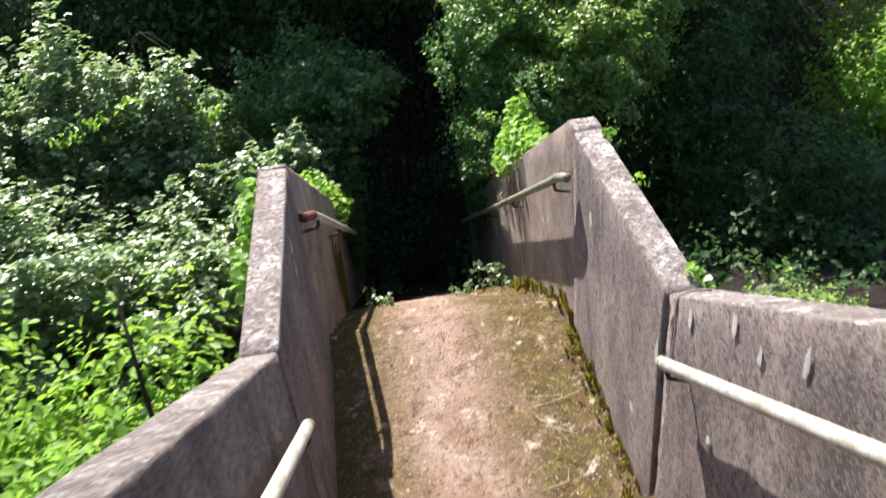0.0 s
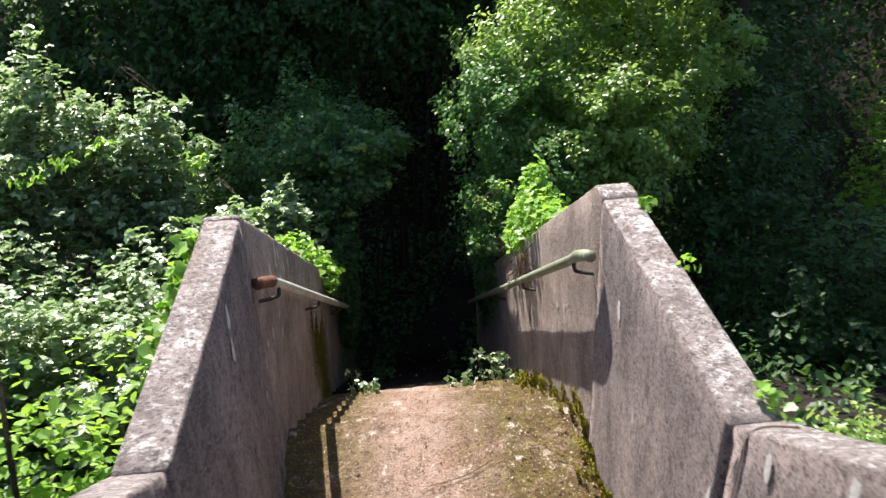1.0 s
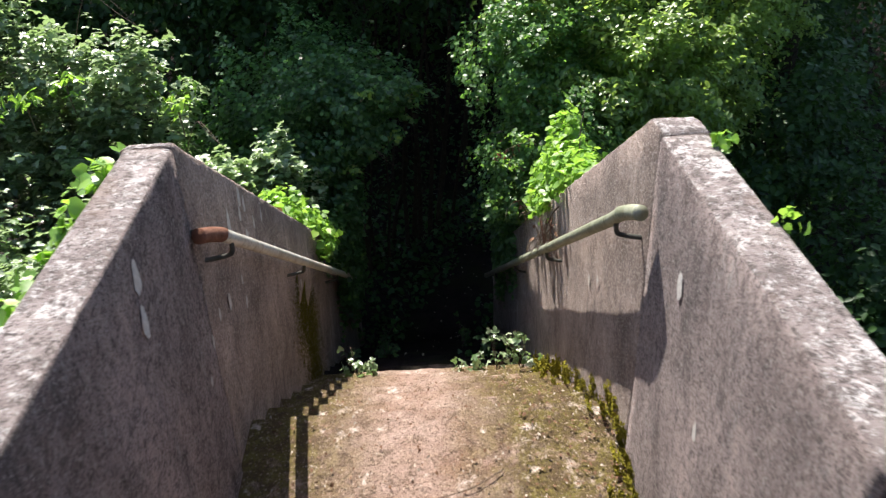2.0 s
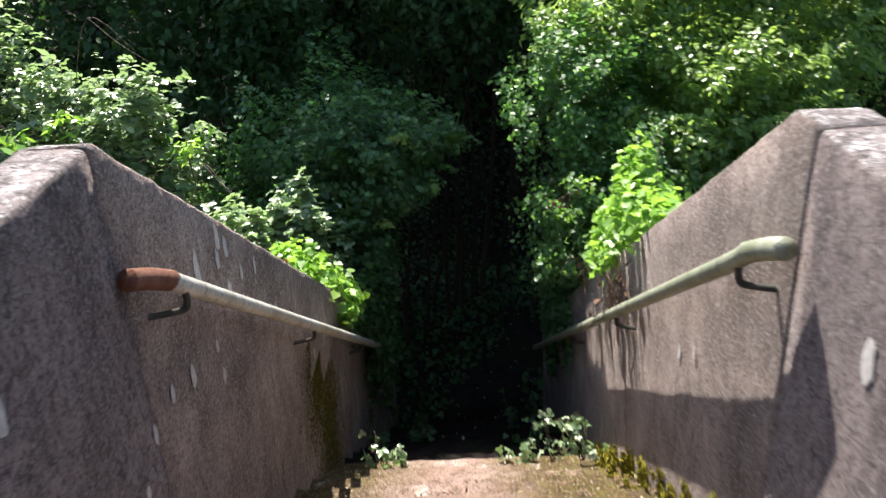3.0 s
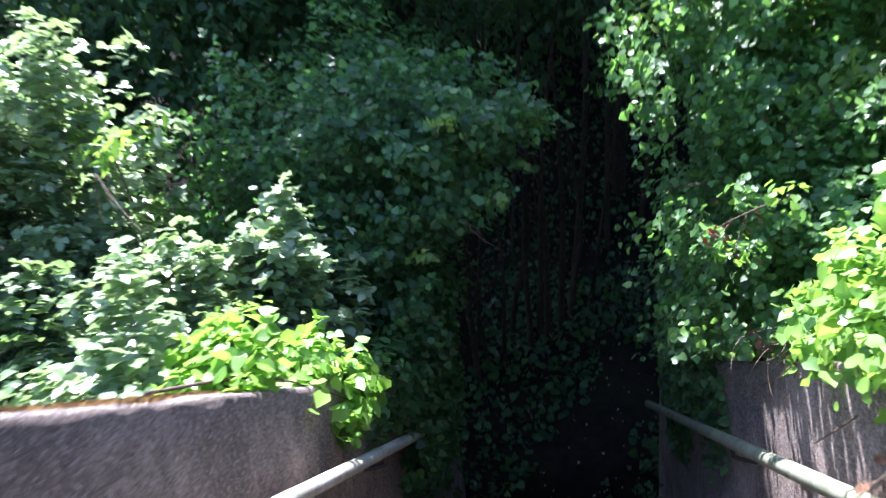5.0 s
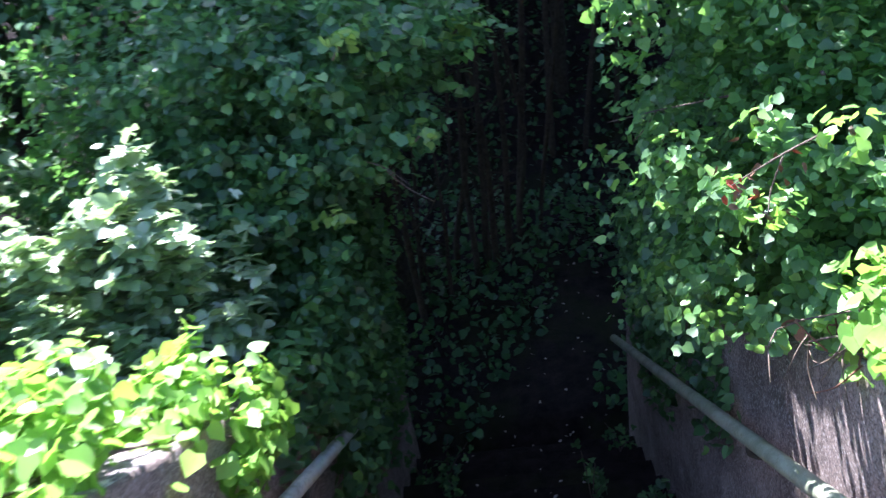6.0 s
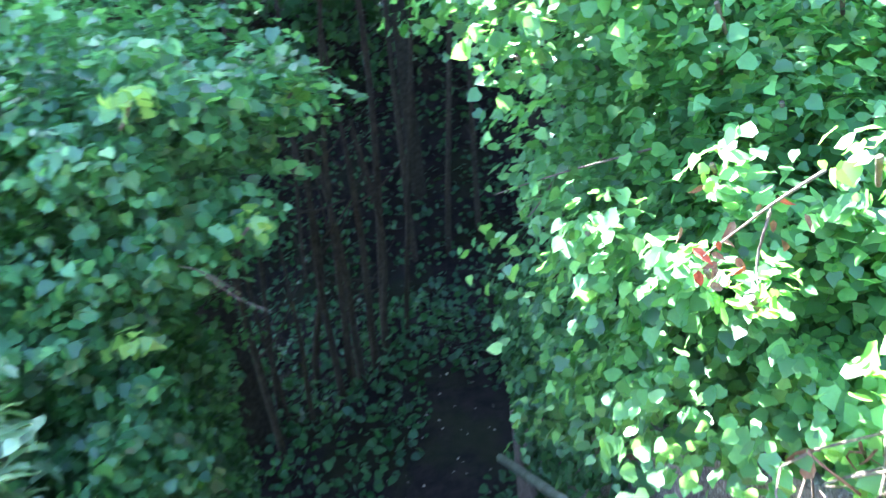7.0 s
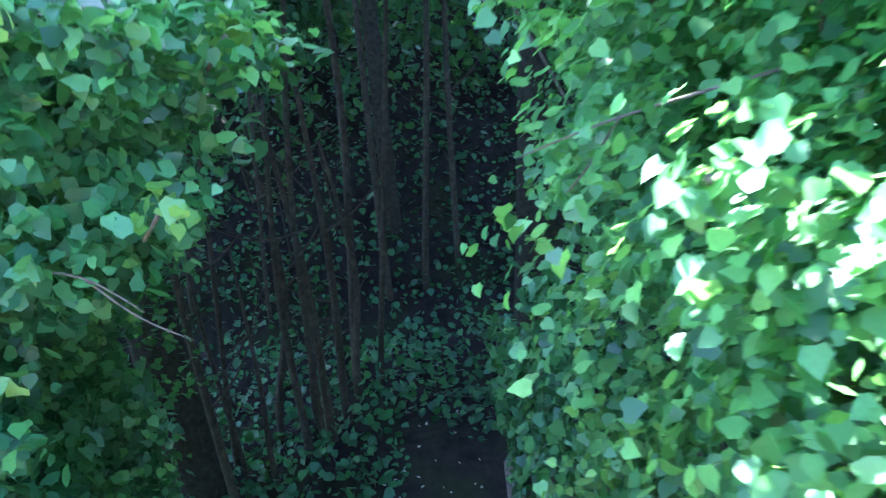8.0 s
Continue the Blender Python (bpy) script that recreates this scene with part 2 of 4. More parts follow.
LEAF_FACES = np.array([(0, 3, 2, 1), (0, 5, 4, 3)])
IVY_FACES = np.array([(0, 8, 2, 1), (8, 4, 3, 2), (0, 7, 6, 8), (8, 6, 5, 4)])


def leaflet(turn, reach, width):
    """Five points of one pointed leaflet that grows from the leaf's base."""
    ring = np.array([(-0.5 * width, 0.35, 0.04), (-0.42 * width, 0.68, 0.03), (0, 1.0, -0.10), (0.42 * width, 0.68, 0.03), (0.5 * width, 0.35, 0.04)]) * (reach, reach, 1)
    c, d = math.cos(turn), math.sin(turn)
    return ring @ np.array([(c, -d, 0), (d, c, 0), (0, 0, 1)])


# bramble: three leaflets on one stalk
LEAF_SHAPES["trio"] = np.concatenate([[(0, 0.12, 0)], leaflet(0.0, 0.62, 0.85) + (0, 0.34, 0), leaflet(1.25, 0.56, 0.8) + (0, 0.12, 0), leaflet(-1.25, 0.56, 0.8) + (0, 0.12, 0)])
TRIO_FACES = np.array([(0, 3, 2, 1), (0, 5, 4, 3), (0, 8, 7, 6), (0, 10, 9, 8), (0, 13, 12, 11), (0, 15, 14, 13)])


def leaves_mesh(name, at, normal, size, shape, rng, droop=0.35, spread=0.62):
    """Blades at the given places; normals face out, tips hang."""
    n = len(at)
    nrm = normal + rng.normal(0, spread, (n, 3))
    nrm /= np.linalg.norm(nrm, axis=1)[:, None] + 1e-9
    tip = rng.normal(0, 1, (n, 3))
    tip[:, 2] -= droop * 2
    tip -= nrm * (tip * nrm).sum(1)[:, None]
    tip /= np.linalg.norm(tip, axis=1)[:, None] + 1e-9
    side = np.cross(tip, nrm)
    s = (size * rng.uniform(0.55, 1.25, n))[:, None]
    base = LEAF_SHAPES[shape]
    num = len(base)
    v = np.empty((n, num, 3))
    for k in range(num):
        v[:, k] = at + s * (base[k, 0] * side + (base[k, 1] - 0.4) * tip + base[k, 2] * nrm)
    f = {6: LEAF_FACES, 9: IVY_FACES, 16: TRIO_FACES}[num][None] + (np.arange(n) * num)[:, None, None]
    return quads_mesh(name, v.reshape(-1, 3), f.reshape(-1, 4))


def blob_points(blobs, count, rng, depth=0.22, lump=0.22, full=False):
    """Places and outward normals scattered over the skins of lumpy mounds."""
    areas = np.array([(b[3] * b[4] + b[4] * b[5] + b[3] * b[5]) for b in blobs])
    pick = rng.choice(len(blobs), count, p=areas / areas.sum())
    B = np.array(blobs)[pick]
    d = rng.normal(0, 1, (count, 3))
    d /= np.linalg.norm(d, axis=1)[:, None]
    if not full:
        # few leaves grow underneath and on the side turned to the wood
        d[:, 2] = np.where((d[:, 2] < -0.3) & (rng.random(count) < 0.85), -d[:, 2], d[:, 2])
        d[:, 1] = np.where((d[:, 1] > 0.3) & (rng.random(count) < 0.75), -d[:, 1], d[:, 1])
    ph = (d * 4.1 + pick[:, None] * 1.7)
    wave = np.sin(ph[:, 0] * 1.7 + 1) * np.sin(ph[:, 1] * 2.1) + 0.6 * np.sin(ph[:, 2] * 3.3 + ph[:, 0] * 2.2) + 0.35 * np.sin(ph[:, 1] * 6.1 + ph[:, 2] * 5.3)
    if not full:
        # leaves stand in sprays with dark hollows between them
        q = B[:, :3] + d * B[:, 3:6]
        spray = np.sin(q[:, 0] * 17 + 2 * np.sin(q[:, 2] * 7)) * np.sin(q[:, 1] * 15 + 2 * np.sin(q[:, 0] * 6)) + np.sin(q[:, 2] * 16 + 2 * np.sin(q[:, 1] * 5))
        hollow = np.clip(-spray - 0.1, 0, 1)
    else:
        hollow = 0
    r = 1 - 0.48 * hollow + lump * 0.5 * wave - depth * rng.random(count) ** 1.6
    p = B[:, :3] + d * B[:, 3:6] * r[:, None]
    n = d / B[:, 3:6]
    n /= np.linalg.norm(n, axis=1)[:, None]
    # blades turn up and towards the sun
    n = 0.8 * n + np.array((-0.08, 0.22, 0.72))
    return p, n, pick


def ground_z(x, y):
    """Height of the bank and of the wood's floor."""
    y = np.asarray(y, float)
    z = np.interp(y, [-300, -3.4, 2.0, 3.7, 8.6, 12.2, 19, 60, 400], [4.5, 4.5, 0.75, 0.6, -2.3, -2.42, 2.9, 3.2, 6.0])
    return z + 0.06 * np.sin(x * 1.9 + y * 0.7) + 0.05 * np.sin(x * 0.8 - y * 2.3)


def clear_of_way(p, margin=0.0, rng=None):
    """True where a leaf leaves the stairway, the way through the wood and the parapets free."""
    x, y, z = p.T
    top = 2.2 - np.clip(y - 3.6, 0, 9) * SLOPE + np.clip(2.2 - y, 0, 9) * SLOPE
    inside = (np.abs(x) < 0.74 + margin) & (y < 5.9)
    in_wall = (np.abs(x) < 0.865) & (np.abs(x) > 0.69) & (z < top + 0.01) & (y < 8.6)
    lump = 0.07 * np.sin(z * 9 + y * 3) + 0.06 * np.sin(y * 8 + z * 4 + 1) + (0 if rng is None else rng.uniform(-0.05, 0.09, len(x)))
    spray = np.sin(x * 19 + 2 * np.sin(z * 9)) * np.sin(y * 21 + 2 * np.sin(x * 8)) + np.sin(z * 24 + 2 * np.sin(y * 7))
    lump = lump - 0.085 * np.clip(-spray - 0.2, 0, 1.2)
    back = np.clip(y - 7.6, 0, 6)
    left = np.interp(z, [-1.2, -0.5, 0.1, 0.39, 0.55, 0.63, 0.72, 0.84, 1.0, 1.3], [-0.9, -0.76, -0.56, -0.40, -0.31, -0.15, -0.03, 0.11, 0.15, 0.2]) + lump - np.clip(6.9 - y, 0, 1.2) * 0.45
    right = np.interp(z, [-2.2, -0.6, 0.38, 0.54, 0.6, 0.71, 0.78, 0.87, 0.93, 1.03, 1.3, 2.0], [0.75, 0.5, 0.36, 0.31, 0.31, 0.37, 0.46, 0.36, 0.29, 0.25, 0.22, 0.12]) - lump + back * 0.28 + np.clip(y - 6.8, 0, 0.8) * 0.45 * np.clip((1.0 - z) * 4, 0, 1) + np.clip(6.5 - y, 0, 1) * 0.3
    left = np.where(z < top - 0.1, -0.72 + 0.5 * lump, left + back * 0.12)
    right = np.where((z < top + 0.06) & (y < 8.3), 0.74, right)
    gap = (y >= 5.9) & (x > left - margin) & (x < right + margin) & (z < np.where(y > 8.9, 0.92 + 2 * lump, 2.6)) & (y < 12.4)
    # thin growth where the sun slants through to the top of the right-hand wall
    s = (0.694 - x) / 0.216
    wy, wz = y - 0.83 * s, z - s
    wt = 2.2 - np.clip(wy - 3.6, 0, 9) * SLOPE
    slot = (s > 0) & (wy > 3.5) & (wy < 6.42 + 2 * lump) & (wz < wt) & (wz > wt - 0.5)
    slot &= (rng is not None) and rng.random(len(x)) > 0.012
    return ~(inside | in_wall | gap | slot) & (z > ground_z(x, y) - 0.05)


def plant(name, blobs, count, size, shape, mat, seed, label, category, depth=0.25, lump=0.22, free=True, droop=0.35, stems=8):
    rng = np.random.default_rng(seed)
    c = np.array(blobs)[:, :3].mean(0)
    g = float(ground_z(c[0], c[1]))
    root = empty(name, (c[0], c[1], g), label=label, category=category)
    p, n, pick = blob_points(blobs, count, rng, depth, lump)
    if free:
        keep = clear_of_way(p, 0.0, rng)
        p, n, pick = p[keep], n[keep], pick[keep]
    if shape == "trio":
        # bramble leaves lie flat to the light
        n = 0.4 * n + np.array((-0.08, 0.22, 0.75))
    o = np.array((c[0], c[1], g))
    for j in range(len(blobs)):
        if (pick == j).sum() > 3:
            link_mesh("foliage", leaves_mesh(name, p[pick == j] - o, n[pick == j], size, shape, rng, droop, 0.4 if shape == "trio" else 0.62), mat, root)
    for k in range(stems):
        b = blobs[rng.integers(len(blobs))]
        a = Vector((b[0] + rng.uniform(-0.4, 0.4) * b[3], b[1] + rng.uniform(-0.4, 0.4) * b[4], 0))
        a.z = float(ground_z(a.x, a.y)) - 0.05
        e = Vector((b[0] + rng.uniform(-0.7, 0.7) * b[3], b[1] + rng.uniform(-0.7, 0.7) * b[4], b[2] + 0.5 * b[5]))
        if not (clear_of_way(np.array([a, e]), 0.1)).all():
            continue
        mid = (a + e) / 2 + Vector(rng.uniform(-0.25, 0.25, 3))
        stem = tube([a - Vector(o), mid - Vector(o), e - Vector(o)], [0.014, 0.010, 0.004], 6)
        part("stem", stem, TWIG, root)
    return root


def tube(points, radii, sides=8, steps=5, cap=True):
    """A round, tapering bar through the points."""
    pts, rad = [], []
    P = [Vector(p) for p in points]
    for i in range(len(P) - 1):
        p0, p1, p2, p3 = P[max(i - 1, 0)], P[i], P[i + 1], P[min(i + 2, len(P) - 1)]
        for s in range(steps):
            t = s / steps
            pts.append(0.5 * (2 * p1 + (p2 - p0) * t + (2 * p0 - 5 * p1 + 4 * p2 - p3) * t * t + (3 * p1 - p0 - 3 * p2 + p3) * t ** 3))
            rad.append(radii[i] * (1 - t) + radii[i + 1] * t)
    pts.append(P[-1]), rad.append(radii[-1])
    bm = bmesh.new()
    rings = []
    up = Vector((0.3, 0.2, 0.93))
    for i, p in enumerate(pts):
        d = (pts[min(i + 1, len(pts) - 1)] - pts[max(i - 1, 0)]).normalized()
        u = d.cross(up)
        if u.length < 0.05:
            u = d.cross(Vector((1, 0, 0)))
        u.normalize()
        w = d.cross(u)
        rings.append([bm.verts.new(p + rad[i] * (math.cos(a) * u + math.sin(a) * w)) for a in (2 * math.pi * k / sides for k in range(sides))])
    for a, b in zip(rings, rings[1:]):
        for k in range(sides):
            bm.faces.new((a[k], a[(k + 1) % sides], b[(k + 1) % sides], b[k]))
    if cap:
        bm.faces.new(rings[0][::-1])
        bm.faces.new(rings[-1])
    return bm


# ---- the ground ----
SLOPE = 0.69
gx = np.concatenate([[-300, -120, -50, -25], np.arange(-12, 12.01, 0.4), [25, 50, 120, 300]])
gy = np.concatenate([[-300, -100, -40, -15], np.arange(-8, 22.01, 0.4), [30, 50, 100, 300]])
X, Y = np.meshgrid(gx, gy)
Z = ground_z(X, Y)
near = (np.abs(X) < 0.95) & (Y < 8.7) & (Y > -3.4)
Z = np.where(near, Z - 0.9, Z)
nx, ny = len(gx), len(gy)
I = np.arange(nx * ny).reshape(ny, nx)
gf = np.stack([I[:-1, :-1], I[:-1, 1:], I[1:, 1:], I[1:, :-1]], -1).reshape(-1, 4)
ground = link_mesh("ground", quads_mesh("ground", np.stack([X, Y, Z], -1).reshape(-1, 3), gf), SHADEDSOIL)
tagged(ground, "dark leaf-mould floor of the wood", "ground", kind="structure")

# ---- parapets ----
LANDING, RISE, GO = 0.93, 0.186, 0.27


def wall_top(y, side=0):
    """Top of the parapet: level beside the landing, sloping with each flight."""
    crest, knee = (2.22, 3.60) if side < 0 else (2.20, 3.66)
    return crest + max(0.0, 2.22 - y) * SLOPE - max(0.0, y - knee) * SLOPE


def wall_foot(y):
    return min(3.2, 0.7 + max(0.0, 2.2 - y) * SLOPE - max(0.0, y - 3.7) * SLOPE) - 0.35


def wall_section(side, y0, y1, parent, shift=0.0, seed=0, mat=None):
    """One pour of the parapet: rough faces and a worn, slightly rounded top."""
    inner, outer = 0.70 + shift, 0.842 + shift
    n = max(8, int((y1 - y0) / 0.05))
    bm = bmesh.new()
    rows = []
    for i in range(n + 1):
        y = y0 + (y1 - y0) * i / n
        t, f = wall_top(y, side), wall_foot(y)
        r = 0.012
        prof = [(inner, f + (t - r - f) * k / 14) for k in range(15)] + [(inner + r * 0.35, t - r * 0.3), (inner + r, t)]
        prof += [(inner + (outer - inner) * k, t) for k in (0.3, 0.5, 0.7)]
        prof += [(outer - r, t), (outer - r * 0.35, t - r * 0.3), (outer, t - r), (outer, (t + f) / 2), (outer, f)]
        row = []
        for j, (x, z) in enumerate(prof):
            q = Vector((x * 3, y * 3, z * 3 + seed))
            g = 0.004 if j < 14 else 0.003
            d = g * noise.noise(q * 3) + (g * noise.noise(q * 14) if j >= 14 else 0)
            row.append(bm.verts.new((side * (x - d), y, z + (d if j >= 14 else 0))))
        rows.append(row)
    m = len(rows[0])
    for a, b in zip(rows, rows[1:]):
        for j in range(m - 1):
            fc = (a[j], a[j + 1], b[j + 1], b[j])
            face = bm.faces.new(fc if side < 0 else fc[::-1])
            face.material_index = 1 if 15 <= j <= 20 else 0
    for row in (rows[0], rows[-1]):
        bm.faces.new(row)
    bmesh.ops.recalc_face_normals(bm, faces=bm.faces)
    ob = part("wall_section", bm, mat or WALL, parent)
    ob.data.materials.append(TOP)
    return ob


def parapet(name, side, label):
    root = tagged(empty(name), label, "parapet wall", kind="structure")
    wall_section(side, -3.2, 2.215, root, 0.0, 3 + side, COARSE)
    joint = 3.56 if side < 0 else 3.52
    wall_section(side, 2.225, joint - 0.005, root, -0.004 if side < 0 else -0.006, 11 + side, COARSE)
    wall_section(side, joint + 0.005, 8.6, root, 0.006 if side < 0 else 0.004, 23 + side)
    return root


wall_left = parapet("wall_left", -1, "grey-brown weathered concrete stair parapet with lichened top, inner face shaded")
wall_right = parapet("wall_right", 1, "grey-brown weathered concrete stair parapet with lichened top, sunlit inner face")


# ---- stairs ----
def slab(y0, y1, z, thick, n=10, seed=0):
    """A concrete slab across the stair with a worn front edge."""
    bm = bmesh.new()
    xs = [-0.72 + 1.44 * i / 28 for i in range(29)]
    ys = [y0 + (y1 - y0) * i / n for i in range(n + 1)]
    grid = []
    for k, y in enumerate(ys):
        row = []
        for x in xs:
            q = Vector((x * 4, y * 4, seed))
            dz = 0.006 * noise.noise(q) + 0.004 * noise.noise(q * 4)
            dy = 0.008 * noise.noise(q * 3 + Vector((9, 0, 0))) if k == n else 0
            row.append(bm.verts.new((x, y + dy, z + dz - (0.006 if k == n else 0))))
        grid.append(row)
    low = [bm.verts.new((v.co.x, v.co.y, z - thick)) for v in grid[-1]]
    grid.append(low)
    back = [bm.verts.new((x, y0, z - thick)) for x in xs]
    grid.append(back)
    for a, b in zip(grid, grid[1:]):
        for j in range(len(xs) - 1):
            bm.faces.new((a[j], a[j + 1], b[j + 1], b[j]))
    bmesh.ops.recalc_face_normals(bm, faces=bm.faces)
    return bm


stairs = tagged(empty("stairs"), "mossy concrete stairs with a level landing between two flights", "stairs", kind="structure")
part("landing", slab(2.2, 3.85, LANDING, 0.3, 32), FLOOR, stairs, "sunlit landing with moss and leaf litter", False)
# earthy steps from the seventh down; near-black colour stands for the tree shade
for k in range(1, 18):
    part("step", slab(3.85 + GO * (k - 1) - 0.02, 3.85 + GO * k, LANDING - RISE * k, RISE + 0.1, 6, k), FLOOR if k < 7 else SHADEDSOIL, stairs, "", False)
for k in range(1, 21):
    part("step", slab(2.2 - GO * k - 0.02, 2.2 - GO * (k - 1), LANDING + RISE * k, RISE + 0.1, 5, 40 + k), FLOOR, stairs, "", False)

part("upper_landing", slab(-7.5, 2.2 - GO * 20, LANDING + RISE * 20 + 0.002, 0.4, 40, 70), FLOOR, stairs, "", False)


# ---- handrails ----
def handrail(side, y0, y1, label, mat, lower, end_mat):
    """Pipe rail on brackets, parallel to the coping; the lower rails turn in to the wall at their head."""
    x = side * (0.62 if side < 0 else 0.628)
    root = empty("handrail", (x, y0, wall_top(y0) - 0.33), label=label, category="handrail", group="handrails")
    o = Vector(root.location)
    line = lambda y: Vector((x, y, 2.2 - SLOPE * (y - 3.6) - 0.295 if lower else 2.2 + SLOPE * (2.22 - y) - 0.285))
    if lower:
        head = Vector((side * (0.668 if side < 0 else 0.652), y0, line(y0).z - 0.012))
        bend = line(y0 + 0.24)
        knee = bend.lerp(head, 0.45) + Vector((-side * 0.008, 0, 0.012))
        part("pipe", tube([p - o for p in (knee, bend, line(y0 + 0.5), line((y0 + y1) / 2), line(y1))], [0.023] * 5, 14, 8), mat, root)
        part("pipe_end", tube([p - o for p in (head, head.lerp(knee, 0.5) + Vector((0, 0, 0.004)), knee + Vector((0, 0.01, -0.005)))], [0.0245] * 3, 14), end_mat, root, "corroded pipe end")
        if side < 0:
            foot = Vector((side * 0.715, y0 + 0.05, head.z - 0.02))
            part("wall_stub", tube([head + Vector((0, 0.04, -0.01)) - o, head.lerp(foot, 0.5) + Vector((0, 0.03, -0.005)) - o, foot - o], [0.009, 0.009, 0.011], 8, 3), DARKIRON, root, "dark iron stub fixed into the wall")
        ys = [y0 + 0.17 + 1.3 * k for k in range(5) if y0 + 0.17 + 1.3 * k < y1]
    else:
        part("pipe", tube([line(y0) - o, line((y0 + y1) / 2) - o, line(y1) - o], [0.023] * 3, 14, 8), mat, root)
        part("pipe_end", tube([line(y1 - 0.02) - o, line(y1 + 0.008) - o], [0.0255] * 2, 14, 2), OLIVE, root, "lichened pipe end")
        ys = [y1 - 0.05 - 1.45 * k for k in range(4) if y1 - 0.05 - 1.45 * k > y0]
    for y in ys:
        p = line(y)
        q = Vector((side * 0.72, y - 0.03, p.z - 0.066))
        part("bracket", tube([v - o for v in (p, p + Vector((0, 0, -0.045)), Vector((x + side * 0.016, y - 0.004, p.z - 0.064)), q)], [0.0085] * 4, 8), DARKIRON, root)
    return root


handrail(1, 3.49, 8.6, "olive-green algae-stained pipe handrail on the sunlit parapet", OLIVE, True, OLIVE)
handrail(-1, 3.53, 8.3, "grey galvanised pipe handrail with a rusty end", GALV, True, RUST)
handrail(1, -3.0, 2.06, "pale grey galvanised pipe handrail beside the upper steps", GALV, False, OLIVE)
handrail(-1, -3.0, 1.98, "pale grey galvanised pipe handrail beside the upper steps", GALV, False, OLIVE)

# ---- planting outside the parapets ----
plant("bramble_bush", [(-1.9, 5.2, -0.3, 0.85, 1.0, 1.25), (-1.75, 6.1, -0.35, 0.75, 0.8, 1.2), (-3.3, 5.4, 0.0, 1.3, 1.3, 1.25)], 30000, 0.078, "trio", BRAMBLE, 1, "sunlit grey-green bramble thicket outside the parapet", "bramble", 0.3, 0.3)
plant("bramble_bush", [(-1.15, 5.6, 0.1, 0.34, 0.75, 0.85), (-1.0, 6.3, -0.3, 0.36, 0.6, 0.85), (-1.0, 6.72, 0.15, 0.28, 0.38, 0.7), (-1.3, 6.45, 0.15, 0.4, 0.45, 0.7)], 15000, 0.076, "trio", BRAMBLE, 21, "pale sunlit bramble spilling against the lower parapet", "bramble", 0.3, 0.3)
plant("bramble_bush", [(-2.15, 7.2, 0.35, 0.55, 0.6, 1.2), (-1.8, 6.8, -0.1, 0.4, 0.5, 0.85), (-3.0, 7.3, 0.35, 0.8, 0.8, 1.4), (-4.3, 6.9, 0.5, 1.1, 1.0, 1.5)], 28000, 0.078, "trio", BRAMBLE, 2, "tall sunlit bramble mound above the stairs", "bramble", 0.3, 0.35)
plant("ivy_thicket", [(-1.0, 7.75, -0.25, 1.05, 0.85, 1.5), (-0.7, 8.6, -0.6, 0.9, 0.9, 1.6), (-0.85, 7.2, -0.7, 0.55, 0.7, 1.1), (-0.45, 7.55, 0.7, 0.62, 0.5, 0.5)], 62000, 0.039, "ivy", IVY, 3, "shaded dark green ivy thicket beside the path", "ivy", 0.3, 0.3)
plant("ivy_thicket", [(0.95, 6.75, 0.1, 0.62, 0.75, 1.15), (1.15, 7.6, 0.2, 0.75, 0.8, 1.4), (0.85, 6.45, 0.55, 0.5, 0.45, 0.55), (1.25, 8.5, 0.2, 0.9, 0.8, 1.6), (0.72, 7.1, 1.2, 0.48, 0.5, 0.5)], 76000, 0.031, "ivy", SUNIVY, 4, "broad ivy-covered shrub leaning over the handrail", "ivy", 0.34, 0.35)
plant("shrub", [(1.55, 7.0, 0.9, 0.7, 0.6, 0.75), (1.05, 7.5, 1.45, 0.6, 0.5, 0.6), (2.1, 7.4, 0.8, 0.6, 0.6, 0.9), (1.5, 7.8, 1.85, 0.55, 0.5, 0.6), (2.15, 8.0, 1.7, 0.6, 0.5, 0.65), (2.75, 7.9, 1.3, 0.45, 0.5, 0.6)], 34000, 0.05, "oval", SHRUB, 22, "sunlit yellow-green shrub above the ivy", "shrub", 0.35, 0.45)
plant("nettle_patch", [(-1.7, 3.0, 0.9, 0.8, 1.3, 0.55), (-1.5, 1.6, 1.5, 0.6, 0.9, 0.6), (-3.0, 3.0, 0.9, 1.0, 1.4, 0.6)], 19000, 0.07, "oval", NETTLE, 5, "bright green nettles below the parapet", "nettles", 0.35, 0.3)
plant("shrub", [(2.9, 7.6, -0.3, 1.1, 1.0, 1.5), (3.6, 6.2, -0.6, 1.2, 1.2, 1.2), (3.4, 8.7, 0.0, 0.7, 0.9, 1.6)], 20000, 0.065, "oval", CANOPYSHADE, 6, "dark green shrub in the shade of the wood", "shrub", 0.35, 0.35)
plant("shrub", [(1.7, 4.2, -0.4, 0.6, 0.9, 0.8), (2.2, 5.4, -0.9, 0.9, 0.9, 0.9), (3.2, 4.4, -0.5, 1.0, 1.0, 0.9)], 11000, 0.06, "oval", CANOPYSHADE, 7, "shaded undergrowth beside the parapet", "shrub", 0.35, 0.3)
plant("shrub", [(1.66, 3.1, 1.0, 0.28, 0.3, 0.36), (2.1, 3.35, 0.72, 0.26, 0.3, 0.34), (1.35, 3.0, 0.85, 0.2, 0.25, 0.4)], 5000, 0.04, "oval", SHRUB, 23, "small-leaved sunlit shrub beside the parapet", "shrub", 0.4, 0.45)
